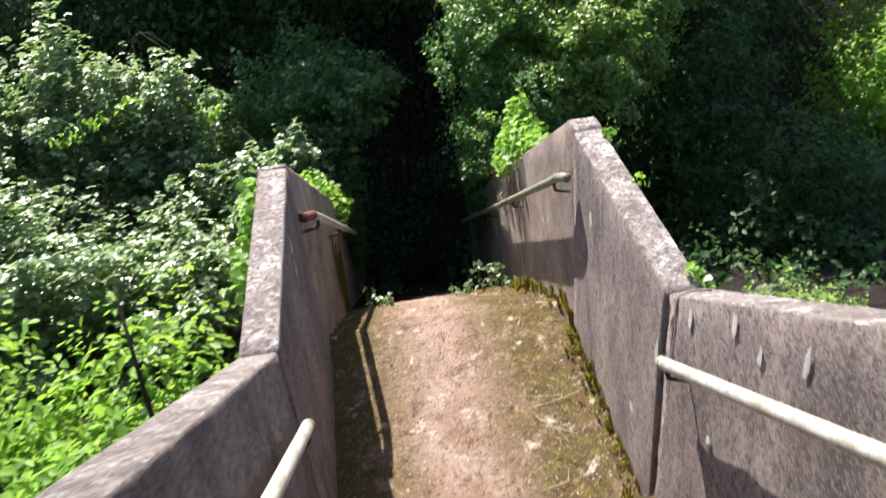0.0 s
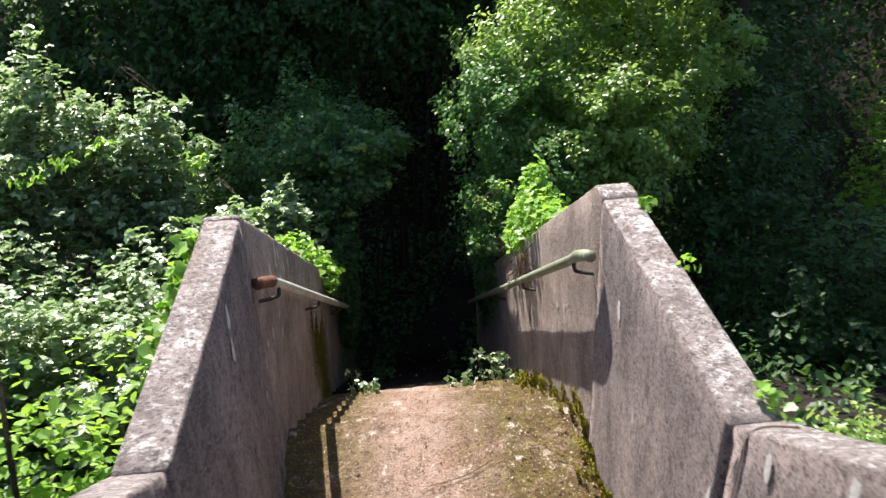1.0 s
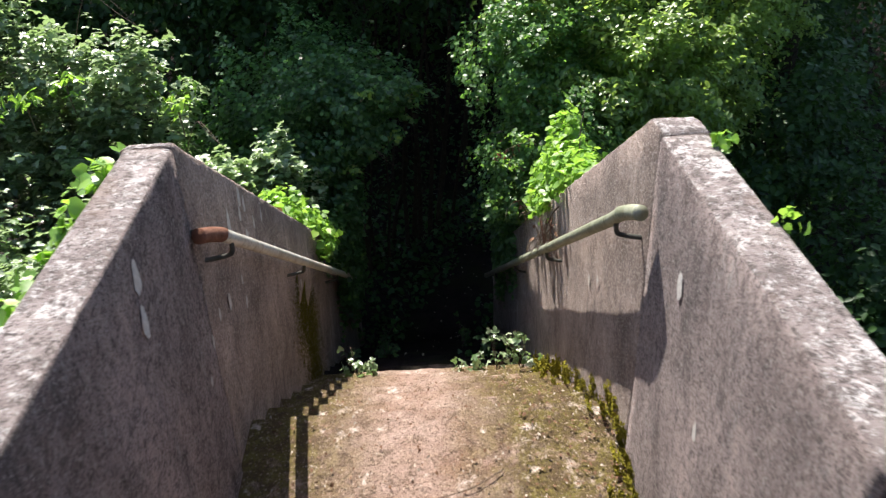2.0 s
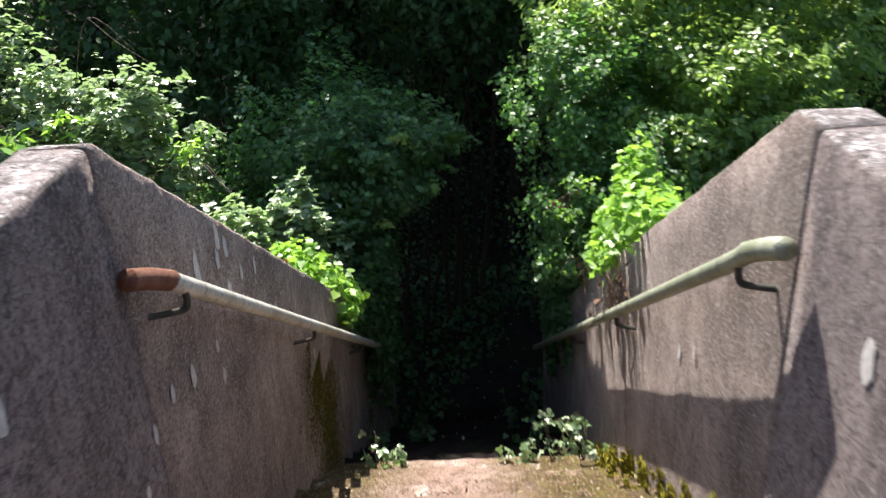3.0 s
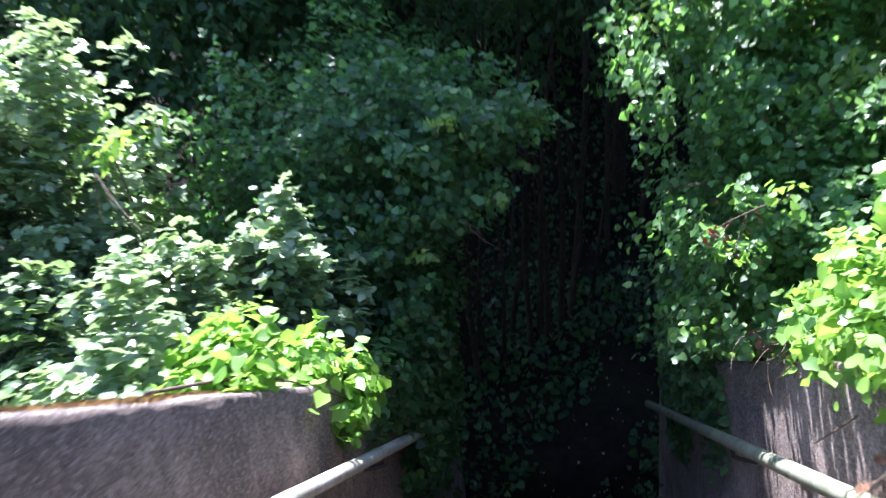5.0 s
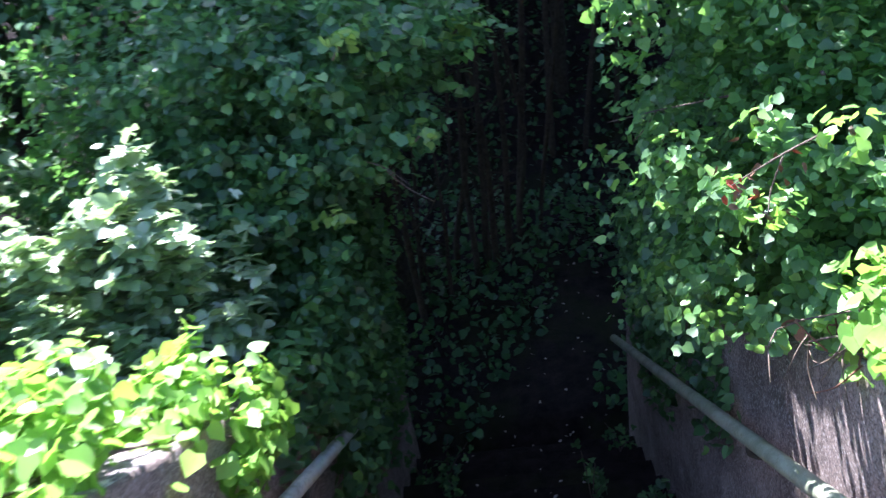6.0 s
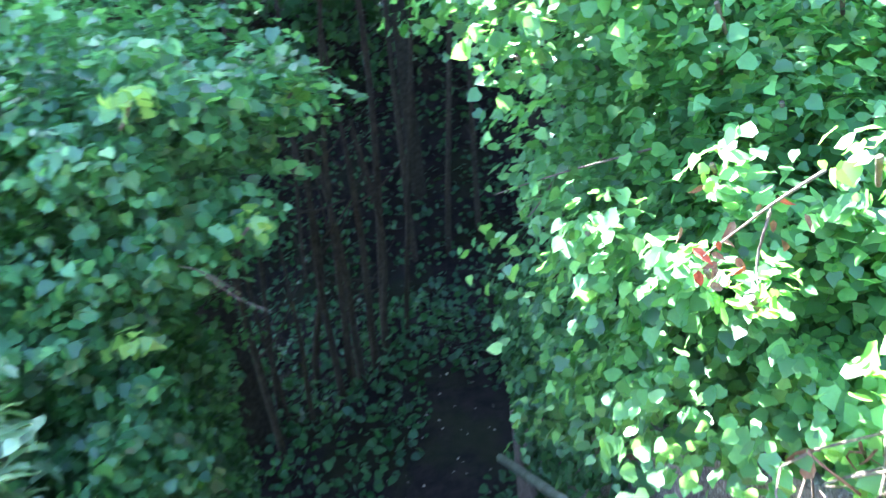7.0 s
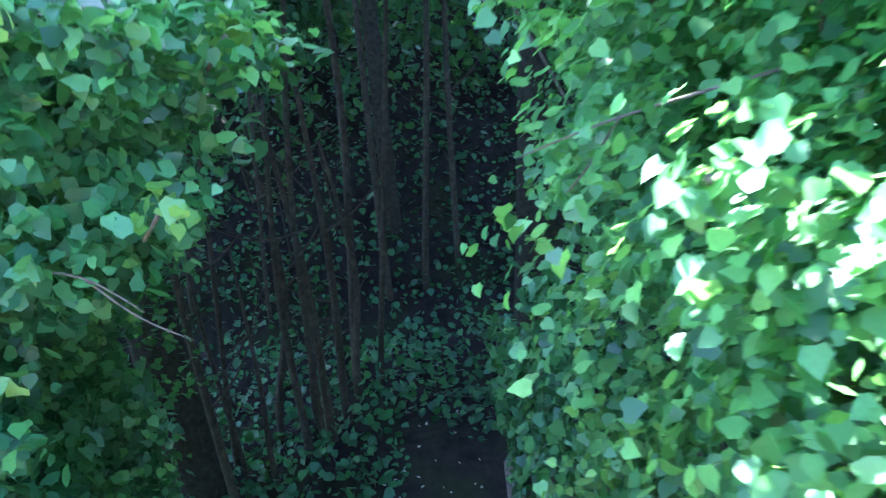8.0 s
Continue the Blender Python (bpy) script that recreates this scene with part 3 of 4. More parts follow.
plant("shrub", [(5.5, 8.3, -0.75, 0.8, 1.1, 1.15), (6.7, 9.6, -0.9, 1.2, 1.4, 1.3), (8.2, 11.5, -0.2, 1.8, 1.8, 2.2)], 22000, 0.08, "oval", NETTLE, 24, "bright sunlit shrubs at the edge of the wood", "shrub", 0.35, 0.35)
plant("woodland_thicket", [(-3.6, 10.2, 0.2, 2.2, 1.3, 2.4), (-6.4, 8.6, 0.4, 1.9, 2.2, 2.4), (-1.6, 9.9, 0.9, 1.2, 0.8, 1.3)], 32000, 0.09, "oval", CANOPYSHADE, 8, "dense dark woodland undergrowth behind the brambles", "thicket", 0.35, 0.4)
plant("woodland_thicket", [(3.6, 10.2, 0.2, 1.9, 1.3, 2.5), (7.0, 13, 0.8, 3.0, 2.0, 3.6), (2.2, 9.4, 0.5, 0.9, 0.8, 1.7)], 32000, 0.09, "oval", CANOPYSHADE, 28, "dense dark woodland undergrowth beyond the path", "thicket", 0.35, 0.4)
plant("woodland_thicket", [(-4.0, 13.6, 0.5, 2.8, 1.2, 3.6), (0.2, 14.2, 0.2, 2.8, 1.0, 3.6), (4.5, 14.2, 0.5, 2.8, 1.2, 3.6)], 32000, 0.13, "oval", CANOPYSHADE, 29, "far dark woodland closing the view", "thicket", 0.4, 0.4)

# the dark leaf tone gives these boughs their shade
plant("woodland_thicket", [(-1.2, 10.0, 1.7, 1.3, 0.7, 1.0), (0.1, 9.7, 1.75, 1.0, 0.6, 0.95), (1.1, 10.0, 1.7, 0.8, 0.7, 1.1), (0.3, 9.4, 1.5, 0.6, 0.4, 0.6)], 26000, 0.08, "oval", CANOPYSHADE, 30, "leafy boughs arching over the way into the wood", "thicket", 0.35, 0.4)


# ---- trees ----
def tree(place, lean, height, radius, crown, count, size, seed, label, bark=BARK):
    """A tapered trunk with limbs and a crown of many leaves."""
    rng = np.random.default_rng(seed)
    x, y = place
    z = float(ground_z(x, y))
    root = empty("tree", (x, y, z), label=label, category="tree", group="trees of the wood")
    top = Vector((lean[0], lean[1], height))
    knee = top * 0.5 + Vector((rng.uniform(-0.12, 0.12), rng.uniform(-0.12, 0.12), 0))
    part("trunk", tube([(0, 0, -0.15), (0, 0, 0.25), knee, top], [radius * 1.35, radius, radius * 0.78, radius * 0.35], 12), bark, root)
    if crown:
        B = np.array(crown, float)
        for b in B:
            e = Vector(b[:3]) - Vector((x, y, z))
            s = top * rng.uniform(0.55, 0.9)
            part("limb", tube([s, s.lerp(e, 0.5) + Vector((0, 0, 0.15)), e + Vector((0, 0, 0.4 * b[5]))], [radius * 0.4, radius * 0.26, radius * 0.1], 8), BARK, root)
            for k in range(3):
                q = e + Vector((rng.uniform(-0.7, 0.7) * b[3], rng.uniform(-0.7, 0.7) * b[4], rng.uniform(-0.2, 0.6) * b[5]))
                part("branch", tube([s.lerp(e, 0.6), s.lerp(e, 0.6).lerp(q, 0.6) + Vector((0, 0, 0.1)), q], [radius * 0.2, radius * 0.12, 0.008], 6), BARK, root)
        p, n, pick = blob_points([tuple(b) for b in B], count, rng, 0.75, 0.35, True)
        for j in range(len(B)):
            link_mesh("crown", leaves_mesh("crown", (p - np.array((x, y, z)))[pick == j], n[pick == j], size, "oval", rng), CANOPYSHADE, root)
    else:
        for k in range(3):
            a = Vector((0, 0, 0)).lerp(top, rng.uniform(0.25, 0.8))
            e = a + Vector((rng.uniform(-0.5, 0.5), rng.uniform(-0.5, 0.5), rng.uniform(0.2, 0.6)))
            part("branch", tube([a, a.lerp(e, 0.5) + Vector((0, 0, -0.06)), e], [radius * 0.35, radius * 0.22, 0.004], 6), bark, root)
    return root


# crowns stay above the view; their masses are placed to block the sun
tree((-0.9, 10.2), (-0.3, -0.6), 6.4, 0.16, [(-1.3, 10.85, 4.3, 0.9, 0.85, 0.5), (-0.72, 9.75, 3.6, 0.55, 0.6, 0.35), (-1.15, 11.34, 4.6, 0.9, 1.3, 0.5), (-0.8, 12.79, 4.6, 1.9, 1.6, 0.9), (-2.7, 12.98, 4.4, 1.3, 1.5, 0.8), (-0.15, 11.75, 4.7, 0.6, 1.1, 0.5), (-0.35, 10.6, 4.75, 0.45, 0.45, 0.3), (-0.44, 9.6, 4.0, 0.27, 0.32, 0.2), (-0.75, 9.99, 3.3, 0.7, 0.8, 0.35), (-2.1, 10.63, 4.4, 0.42, 0.42, 0.28)], 37500, 0.18, 41, "tree whose unseen crown is placed to shade the lower steps")
tree((1.55, 10.8), (0.2, -0.3), 6.8, 0.2, [(1, 12.57, 4.9, 1.5, 1.3, 0.8), (2.6, 13.61, 4.8, 1.8, 1.6, 0.9), (0.2, 14.53, 5, 2.2, 1.6, 0.9)], 15000, 0.19, 42, "tall tree whose unseen crown is added to shade the wood")
tree((3.3, 8.9), (-0.4, -1.2), 6.2, 0.17, [(3.0, 8.86, 4.2, 1.1, 1.2, 0.8), (3.2, 10.99, 4.6, 1.2, 1.1, 0.7), (3.4, 7.98, 4.4, 1.2, 1, 0.7)], 9000, 0.17, 43, "tree whose unseen crown is added to shade undergrowth beside the parapet")
tree((-4.2, 11.6), (0.3, -0.2), 7.2, 0.22, [(-3.6, 14.96, 5.4, 2, 1.8, 0.9), (-1.2, 15.87, 5.6, 2, 1.8, 0.9), (-5.6, 13.64, 5.2, 1.6, 1.6, 0.8)], 14000, 0.22, 45, "tree whose unseen broad crown is added to darken the wood")
tree((3.9, 12.4), (-0.2, 0.2), 7.4, 0.24, [(1.6, 16.47, 5.6, 2, 1.6, 0.9), (3.9, 15.96, 5.4, 2, 1.7, 0.9), (3.7, 14.3, 5.2, 1.4, 1.4, 0.8)], 14000, 0.22, 46, "tree whose unseen broad crown is added to darken the wood")
tree((0.2, 16.0), (0.0, -0.2), 7.8, 0.26, [(0.2, 18.79, 5.8, 2.6, 1.6, 1), (-3.2, 18.67, 5.6, 2.4, 1.6, 1), (3.6, 18.87, 5.6, 2.4, 1.6, 1)], 13000, 0.24, 47, "far tree whose unseen crown is added to darken the wood")
tree((0.85, 13.0), (0.4, 0.2), 7.0, 0.08, None, 0, 0, 44, "broad dark trunk deep in the wood")
rng = np.random.default_rng(5)
for k in range(16):
    px = -1.6 + 4.4 * (k + rng.uniform(-0.3, 0.3)) / 15
    py = 11.0 + rng.uniform(-0.6, 1.6)
    if 0.7 < px < 1.4 and py < 11.8:
        py += 1.2
    tree((px, py), (rng.uniform(0.1, 0.75), rng.uniform(-0.3, 0.3)), rng.uniform(3.6, 5.4), rng.uniform(0.018, 0.036), None, 0, 0, 60 + k, "thin bare grey-brown stem in the dark wood", STEMBARK)

# a rank of thin upright stems beside the way
for k in range(9):
    px, py = -0.70 + 0.115 * k + rng.uniform(-0.05, 0.05), 10.1 + 0.09 * k + rng.uniform(-0.3, 0.4)
    tree((px, py), (rng.uniform(-0.08, 0.2), rng.uniform(-0.1, 0.1)), rng.uniform(1.7, 2.9), rng.uniform(0.016, 0.032), None, 0, 0, 90 + k, "thin straight grey-brown sapling beside the dark way", STEMBARK)

# ---- ground cover ----
rng = np.random.default_rng(77)
gp = np.stack([rng.uniform(-3.6, 4.4, 26000), rng.uniform(7.2, 16.5, 26000), np.zeros(26000)], 1)
mid = np.interp(gp[:, 1], [7, 8.6, 10.5, 13], [0.0, 0.05, 0.95, 1.6])
keep = (gp[:, 0] < mid - 0.33 - 0.1 * np.sin(gp[:, 1] * 5)) | (gp[:, 0] > mid + 0.42 + 0.1 * np.sin(gp[:, 1] * 4))
keep |= gp[:, 1] > 10.4 + 0.3 * np.sin(gp[:, 0] * 5)
keep &= (np.abs(gp[:, 0]) > 0.9) | (gp[:, 1] > 8.7)
keep &= rng.random(26000) < np.interp(gp[:, 1], [10.5, 13], [1, 0.8])
gp = gp[keep]
gp[:, 2] = ground_z(gp[:, 0], gp[:, 1]) + 0.28 * rng.random(len(gp)) ** 1.5 * (0.6 + 0.4 * np.sin(gp[:, 0] * 4) * np.sin(gp[:, 1] * 3))
cover = link_mesh("ivy_ground_cover", leaves_mesh("ivy_ground_cover", gp, np.tile((0, -0.2, 1.0), (len(gp), 1)), 0.065, "heart", rng), SHADEIVY)
tagged(cover, "ivy carpeting the floor of the wood, its colour darkened for shade", "ivy", kind="stuff")

rng = np.random.default_rng(78)
for name, num, mat, shape, lab in (("undergrowth", 22000, CANOPYSHADE, "oval", "low dark undergrowth covering the banks"), ("grass", 16000, NETTLE, "long", "rough green grass and weeds on the banks")):
    u = np.stack([rng.uniform(-9, 9, num), rng.uniform(-6, 9.5, num), np.zeros(num)], 1)
    u = u[(np.abs(u[:, 0]) > 0.95)]
    if name == "grass":
        u = u[(u[:, 0] < 0) | (u[:, 0] > 3.2) | (u[:, 1] < 0)]
        u = u[np.sin(u[:, 0] * 1.3) + np.sin(u[:, 1] * 1.1 + u[:, 0]) > -0.2]
    u = u[(u[:, 0] < 0.9) | (u[:, 0] > 2.8) | (u[:, 1] < 0) | (u[:, 1] > 4.0)]
    u[:, 2] = ground_z(u[:, 0], u[:, 1]) + 0.25 * rng.random(len(u)) ** 2
    tilt = np.stack([rng.normal(0, 0.4, len(u)), rng.normal(0, 0.4, len(u)) - 0.2, np.ones(len(u))], 1)
    ob = link_mesh(name, leaves_mesh(name, u, tilt if name != "grass" else tilt * (2, 2, 0.5), 0.1 if name != "grass" else 0.09, shape, rng, 0.1 if name != "grass" else -1.2), mat)
    tagged(ob, lab, name, kind="stuff")


# ---- ivy and weeds on the walls and steps ----
def trailing(name, blobs, count, size, shape, mat, seed, label, category, keep=None, runners=()):
    rng = np.random.default_rng(seed)
    o = np.array(blobs[0][:3])
    root = empty(name, tuple(o), label=label, category=category)
    p, n, pick = blob_points(blobs, count, rng, 0.55, 0.35, True)
    if keep is not None:
        k = keep(p)
        p, n, pick = p[k], n[k], pick[k]
    for j in range(len(blobs)):
        if (pick == j).sum() > 1:
            link_mesh("foliage", leaves_mesh(name, p[pick == j] - o, n[pick == j], size, shape, rng, 0.6), mat, root)
    for r in runners:
        part("runner", tube([Vector(v) - Vector(o) for v in r], [0.005, 0.004, 0.002][:len(r)], 6), TWIG, root)
    return root


def hung_short(p):
    """Growth on top of the wall that hangs only a hand's width down its face."""
    x, y, z = p.T
    top = np.array([wall_top(v) for v in y])
    drop = 0.10 + 0.09 * np.sin(y * 13) + 0.04 * np.sin(y * 37)
    return off_wall(p) & ((x > 0.70) | (z > top - drop)) & (x > 0.61)


def off_wall(p):
    x, y, z = p.T
    top = np.array([wall_top(v, -1 if u < 0 else 1) for u, v in zip(x, y)])
    return ~((np.abs(x) > 0.69) & (np.abs(x) < 0.85) & (z < top + 0.004))


trailing("ivy", [(0.79, 5.15, 1.30, 0.16, 0.36, 0.13), (0.74, 5.45, 1.03, 0.13, 0.34, 0.17), (0.80, 5.5, 1.32, 0.09, 0.12, 0.17), (0.75, 5.75, 0.79, 0.12, 0.28, 0.09), (0.79, 4.82, 1.44, 0.09, 0.2, 0.05), (0.79, 6.0, 0.62, 0.11, 0.25, 0.06), (0.79, 6.25, 0.47, 0.09, 0.18, 0.06)], 2900, 0.042, "ivy", BRIGHT, 31, "bright yellow-green ivy hanging over the sunlit parapet", "ivy", hung_short, [((0.80, 4.6, 1.52), (0.78, 5.2, 1.15), (0.66, 5.6, 0.62)), ((0.78, 5.0, 1.25), (0.68, 5.1, 1.1), (0.64, 5.15, 0.92)), ((0.82, 5.2, 1.2), (0.83, 5.27, 1.45), (0.84, 5.25, 1.6))])
trailing("ivy", [(-0.80, 6.0, 0.58, 0.14, 0.34, 0.06), (-0.68, 6.2, 0.36, 0.09, 0.26, 0.12), (-0.86, 5.65, 0.86, 0.15, 0.36, 0.08)], 1500, 0.048, "ivy", BRIGHT, 32, "bright green ivy creeping over the shaded parapet", "ivy", off_wall, [((-0.85, 5.3, 1.06), (-0.78, 5.8, 0.74), (-0.66, 6.25, 0.3))])
trailing("ivy", [(-0.88, 3.35, 2.17, 0.035, 0.25, 0.07), (-0.895, 2.95, 2.09, 0.035, 0.22, 0.09)], 230, 0.045, "ivy", BRIGHT, 33, "yellow-green ivy climbing the outer edge of the parapet", "ivy", off_wall)
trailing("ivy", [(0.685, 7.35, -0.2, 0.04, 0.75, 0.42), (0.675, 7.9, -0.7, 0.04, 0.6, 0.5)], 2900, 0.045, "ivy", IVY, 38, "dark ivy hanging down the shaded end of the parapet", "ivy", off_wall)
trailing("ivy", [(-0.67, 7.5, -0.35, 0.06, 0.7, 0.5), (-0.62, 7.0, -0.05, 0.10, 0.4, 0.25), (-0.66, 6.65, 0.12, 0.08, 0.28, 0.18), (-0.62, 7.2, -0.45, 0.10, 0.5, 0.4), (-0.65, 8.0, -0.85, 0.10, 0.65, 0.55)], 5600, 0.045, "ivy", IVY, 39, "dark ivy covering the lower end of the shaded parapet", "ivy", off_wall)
for spot, num, sd in (((0.845, 3.42, 2.225), 30, 34), ((0.85, 2.98, 2.215), 14, 35), ((0.82, 2.30, 2.225), 20, 36), ((0.84, 2.20, 2.24), 10, 37)):
    trailing("ivy_sprig", [(*spot, 0.03, 0.055, 0.03)], num, 0.029, "ivy", BRIGHT, sd, "small green ivy sprig on the coping", "ivy", off_wall)


# bare ivy stems clinging to the sunlit wall
for pts, lab in ((((0.80, 2.10, 2.288), (0.708, 2.13, 2.262), (0.697, 2.15, 2.12), (0.697, 2.17, 1.75)), "thin bare vine clinging to the wall below the coping"), (((0.698, 3.475, 1.75), (0.70, 3.47, 1.4), (0.70, 3.48, 1.2), (0.70, 3.47, 0.96)), "thin dry vine in the joint of the parapet")):
    o = Vector(pts[0])
    root = empty("bare_vine", o, label=lab, category="ivy")
    part("stem", tube([Vector(v) - o for v in pts], [0.003, 0.0025, 0.002, 0.0012], 6), TWIG, root)
    part("shoot", tube([Vector(pts[1]) - o, Vector(pts[1]).lerp(Vector(pts[2]), 0.5) - o + Vector((0.0, 0.02, -0.01)), Vector(pts[2]) - o + Vector((0.0, 0.035, -0.06))], [0.0018, 0.0015, 0.001], 6), TWIG, root)


for k, spot in enumerate(((0.72, 7.15, 0.93), (0.78, 6.75, 0.96), (0.62, 6.34, 0.99), (0.44, 6.42, 0.87), (0.80, 6.7, 1.06), (0.52, 6.15, 0.92), (0.56, 6.1, 0.9), (0.78, 6.42, 1.04), (0.68, 7.05, 0.75), (0.63, 6.16, 0.86), (0.68, 6.04, 1.1), (0.42, 6.74, 1.1), (0.92, 6.5, 1.2), (0.70, 6.5, 1.2))):
    tagged(trailing("ivy_shoot", [(*spot, 0.065, 0.055, 0.04)], 26, 0.027, "ivy", BRIGHT if k % 4 == 2 else SUNIVY, 130 + k, "young yellow-green shoot on the ivy shrub", "ivy", None, [(spot, (spot[0] + 0.05, spot[1] + 0.06, spot[2] - 0.07))]), group="young ivy shoots")
for k, spot in enumerate(((-0.03, 7.36, 0.93), (-0.18, 7.1, 0.7), (-0.5, 7.0, 0.5), (-0.36, 7.05, 1.05))):
    tagged(trailing("ivy_shoot", [(*spot, 0.06, 0.05, 0.04)], 20, 0.04, "ivy", SHRUB, 160 + k, "young green shoot on the shaded ivy", "ivy", None, [(spot, (spot[0] - 0.05, spot[1] + 0.06, spot[2] - 0.07))]), group="young ivy shoots")
for k, spot in enumerate(((-1.65, 6.85, 1.12), (-1.75, 7.3, 1.0), (-1.9, 7.1, 1.15), (-2.3, 6.7, 1.35), (-2.55, 6.6, 1.3), (-2.75, 6.45, 1.25))):
    tagged(trailing("bramble_shoot", [(*spot, 0.14, 0.1, 0.07)], 34, 0.075, "long", BRIGHT, 170 + k, "fresh yellow-green shoot above the bramble", "bramble", None, [(spot, (spot[0], spot[1] + 0.05, spot[2] - 0.25))]), group="young bramble shoots")


def weed(place, height, count, seed, label, mat):
    """A small upright weed rooted in a joint."""
    rng = np.random.default_rng(seed)
    root = empty("weed", place, label=label, category="weed", group="weeds on the steps")
    P, N = [], []
    for k in range(max(2, count // 9)):
        a, r = rng.uniform(0, 6.28), rng.uniform(0.03, 0.11) * height / 0.2
        e = Vector((math.cos(a) * r, math.sin(a) * r, height * rng.uniform(0.6, 1)))
        part("stem", tube([(0, 0, -0.01), e * 0.5 + Vector((0, 0, 0.03)), e], [0.003, 0.0025, 0.0015], 5, 3), TWIG, root)
        for j in range(6):
            P.append(e * rng.uniform(0.3, 1.0) + Vector(rng.normal(0, 0.022, 3)))
            N.append((rng.normal(0, 0.4), rng.normal(0, 0.4) - 0.2, 1))
    link_mesh("foliage", leaves_mesh("weed", np.array(P), np.array(N), 0.046, "trio", rng), mat, root)


for px, py, hh, num, sd in ((-0.44, 5.40, 0.22, 45, 51), (-0.35, 5.42, 0.09, 18, 52), (0.19, 5.42, 0.07, 10, 53), (0.30, 5.40, 0.14, 27, 54), (0.42, 5.40, 0.30, 45, 55), (0.58, 5.36, 0.34, 54, 56), (0.66, 5.3, 0.3, 36, 57)):
    weed((px, py, LANDING - RISE * 6 + 0.002), hh, num, sd, "small pale-leaved weed rooted on the step edge", BRAMBLE)


rng = np.random.default_rng(15)
for k in range(16):
    py = rng.uniform(6.2, 8.2)
    weed((rng.choice([-1, 1]) * rng.uniform(0.25, 0.62), py, LANDING - RISE * math.ceil((py - 3.85) / GO) + 0.002), rng.uniform(0.14, 0.3), 40, 90 + k, "dark ivy seedling on the shaded lower steps", IVY)


# moss tufts where the floor meets the sunlit wall
cushions = []
for k in range(6):
    rng = np.random.default_rng(200 + k)
    d = rng.normal(0, 1, (80, 3))
    d /= np.linalg.norm(d, axis=1)[:, None]
    d[:, 2] = np.abs(d[:, 2])
    at = d * np.array((0.014, 0.034, 0.026)) * rng.uniform(0.2, 1.0, (80, 1))
    me = leaves_mesh("moss_tuft", at, d, 0.010, "oval", rng, -0.4)
    me.materials.append(MOSS)
    cushions.append(me)
rng = np.random.default_rng(6)


def tread_z(y):
    return LANDING if y <= 3.85 else LANDING - RISE * math.ceil((y - 3.85) / GO)


for k in range(290):
    y = 2.2 + 3.25 * rng.random() ** 0.8
    ob = new("moss_tuft", cushions[k % 6])
    ob.location = ((0.69 if y < 3.52 else 0.70) - 0.09 * rng.random() ** 3, y, tread_z(y) + 0.004 + 0.09 * rng.random() ** 3)
    s = rng.uniform(0.35, 1.15) * (1.6 if y > 4.6 else 1)
    ob.scale = (s, s * rng.uniform(0.8, 1.6), s * rng.uniform(0.7, 2.2))
    tagged(ob, "yellow-green moss tuft at the foot of the wall", "moss", "moss tufts")
num = 9000
y = 5.40 + 0.17 * rng.normal(size=num) + 0.03 * np.sin(np.arange(num))
h = rng.random(num) ** 0.8
z = np.array([tread_z(v) for v in y]) + 0.72 * h
y = y + 0.05 * np.sin(z * 11)
moss = link_mesh("wall_moss", leaves_mesh("wall_moss", np.stack([np.full(num, -0.703), y, z], 1), np.tile((1.0, 0, 0.2), (num, 1)), 0.010, "oval", rng, 0.8), DULLMOSS)
tagged(moss, "dull yellow moss on the shaded wall", "moss", kind="stuff")
num = 2200
y = rng.uniform(4.45, 5.6, num)
x = -0.845 + 0.09 * rng.random(num) ** 1.6 * (1 + 0.6 * np.sin(y * 9))
moss = link_mesh("coping_moss", leaves_mesh("coping_moss", np.stack([x, y, np.array([wall_top(v, -1) for v in y]) + 0.003], 1), np.tile((0, 0, 1.0), (num, 1)), 0.015, "oval", rng, 0.0), BROWNMOSS)
tagged(moss, "rust-brown moss on the parapet top", "moss", kind="stuff")

# leaf litter
rng = np.random.default_rng(9)
for name, num, mat, size, ys in (("leaf_litter", 1500, DEADLEAF, 0.016, (2.2, 5.4)), ("pale_litter", 800, PALELITTER, 0.013, (2.2, 5.4)), ("wood_litter", 150, PALELITTER, 0.026, (6.0, 11.5))):
    y = rng.uniform(*ys, num)
    x = rng.uniform(-0.68, 0.68, num) if ys[1] < 6 else rng.uniform(-0.5, 0.5, num) + np.interp(y, [7, 8.6, 10.5], [0, 0.05, 0.95])
    if ys[1] < 6:
        x = np.where(rng.random(num) < 0.45, 0.68 - 0.35 * rng.random(num) ** 2, x)
    z = np.array([tread_z(v) if v < 8.4 else float(ground_z(u, v)) for u, v in zip(x, y)]) + 0.012
    lit = link_mesh(name, leaves_mesh(name, np.stack([x, y, z], 1), np.tile((0, 0, 1.5), (num, 1)), size, "oval", rng, 0), mat)
    tagged(lit, "scattered dry leaf litter on the steps" if ys[1] < 6 else "pale fallen leaves on the dark path", "leaf litter", kind="stuff")

# dry stems on the landing
rng = np.random.default_rng(19)
for k in range(16):
    y = rng.uniform(2.4, 3.8)
    a = Vector((rng.uniform(-0.2, 0.62), y, LANDING + 0.014))
    d = Vector((rng.normal(0, 0.1), rng.normal(0, 0.08), 0))
    root = empty("dry_stem", a, label="dry pale plant stem lying on the landing", category="twig", group="dry stems")
    part("stem", tube([(0, 0, 0), d + Vector((0.03, -0.02, 0.004)), d * 2], [0.0025, 0.002, 0.001], 5, 4), PALELITTER if k % 2 else TWIG, root)

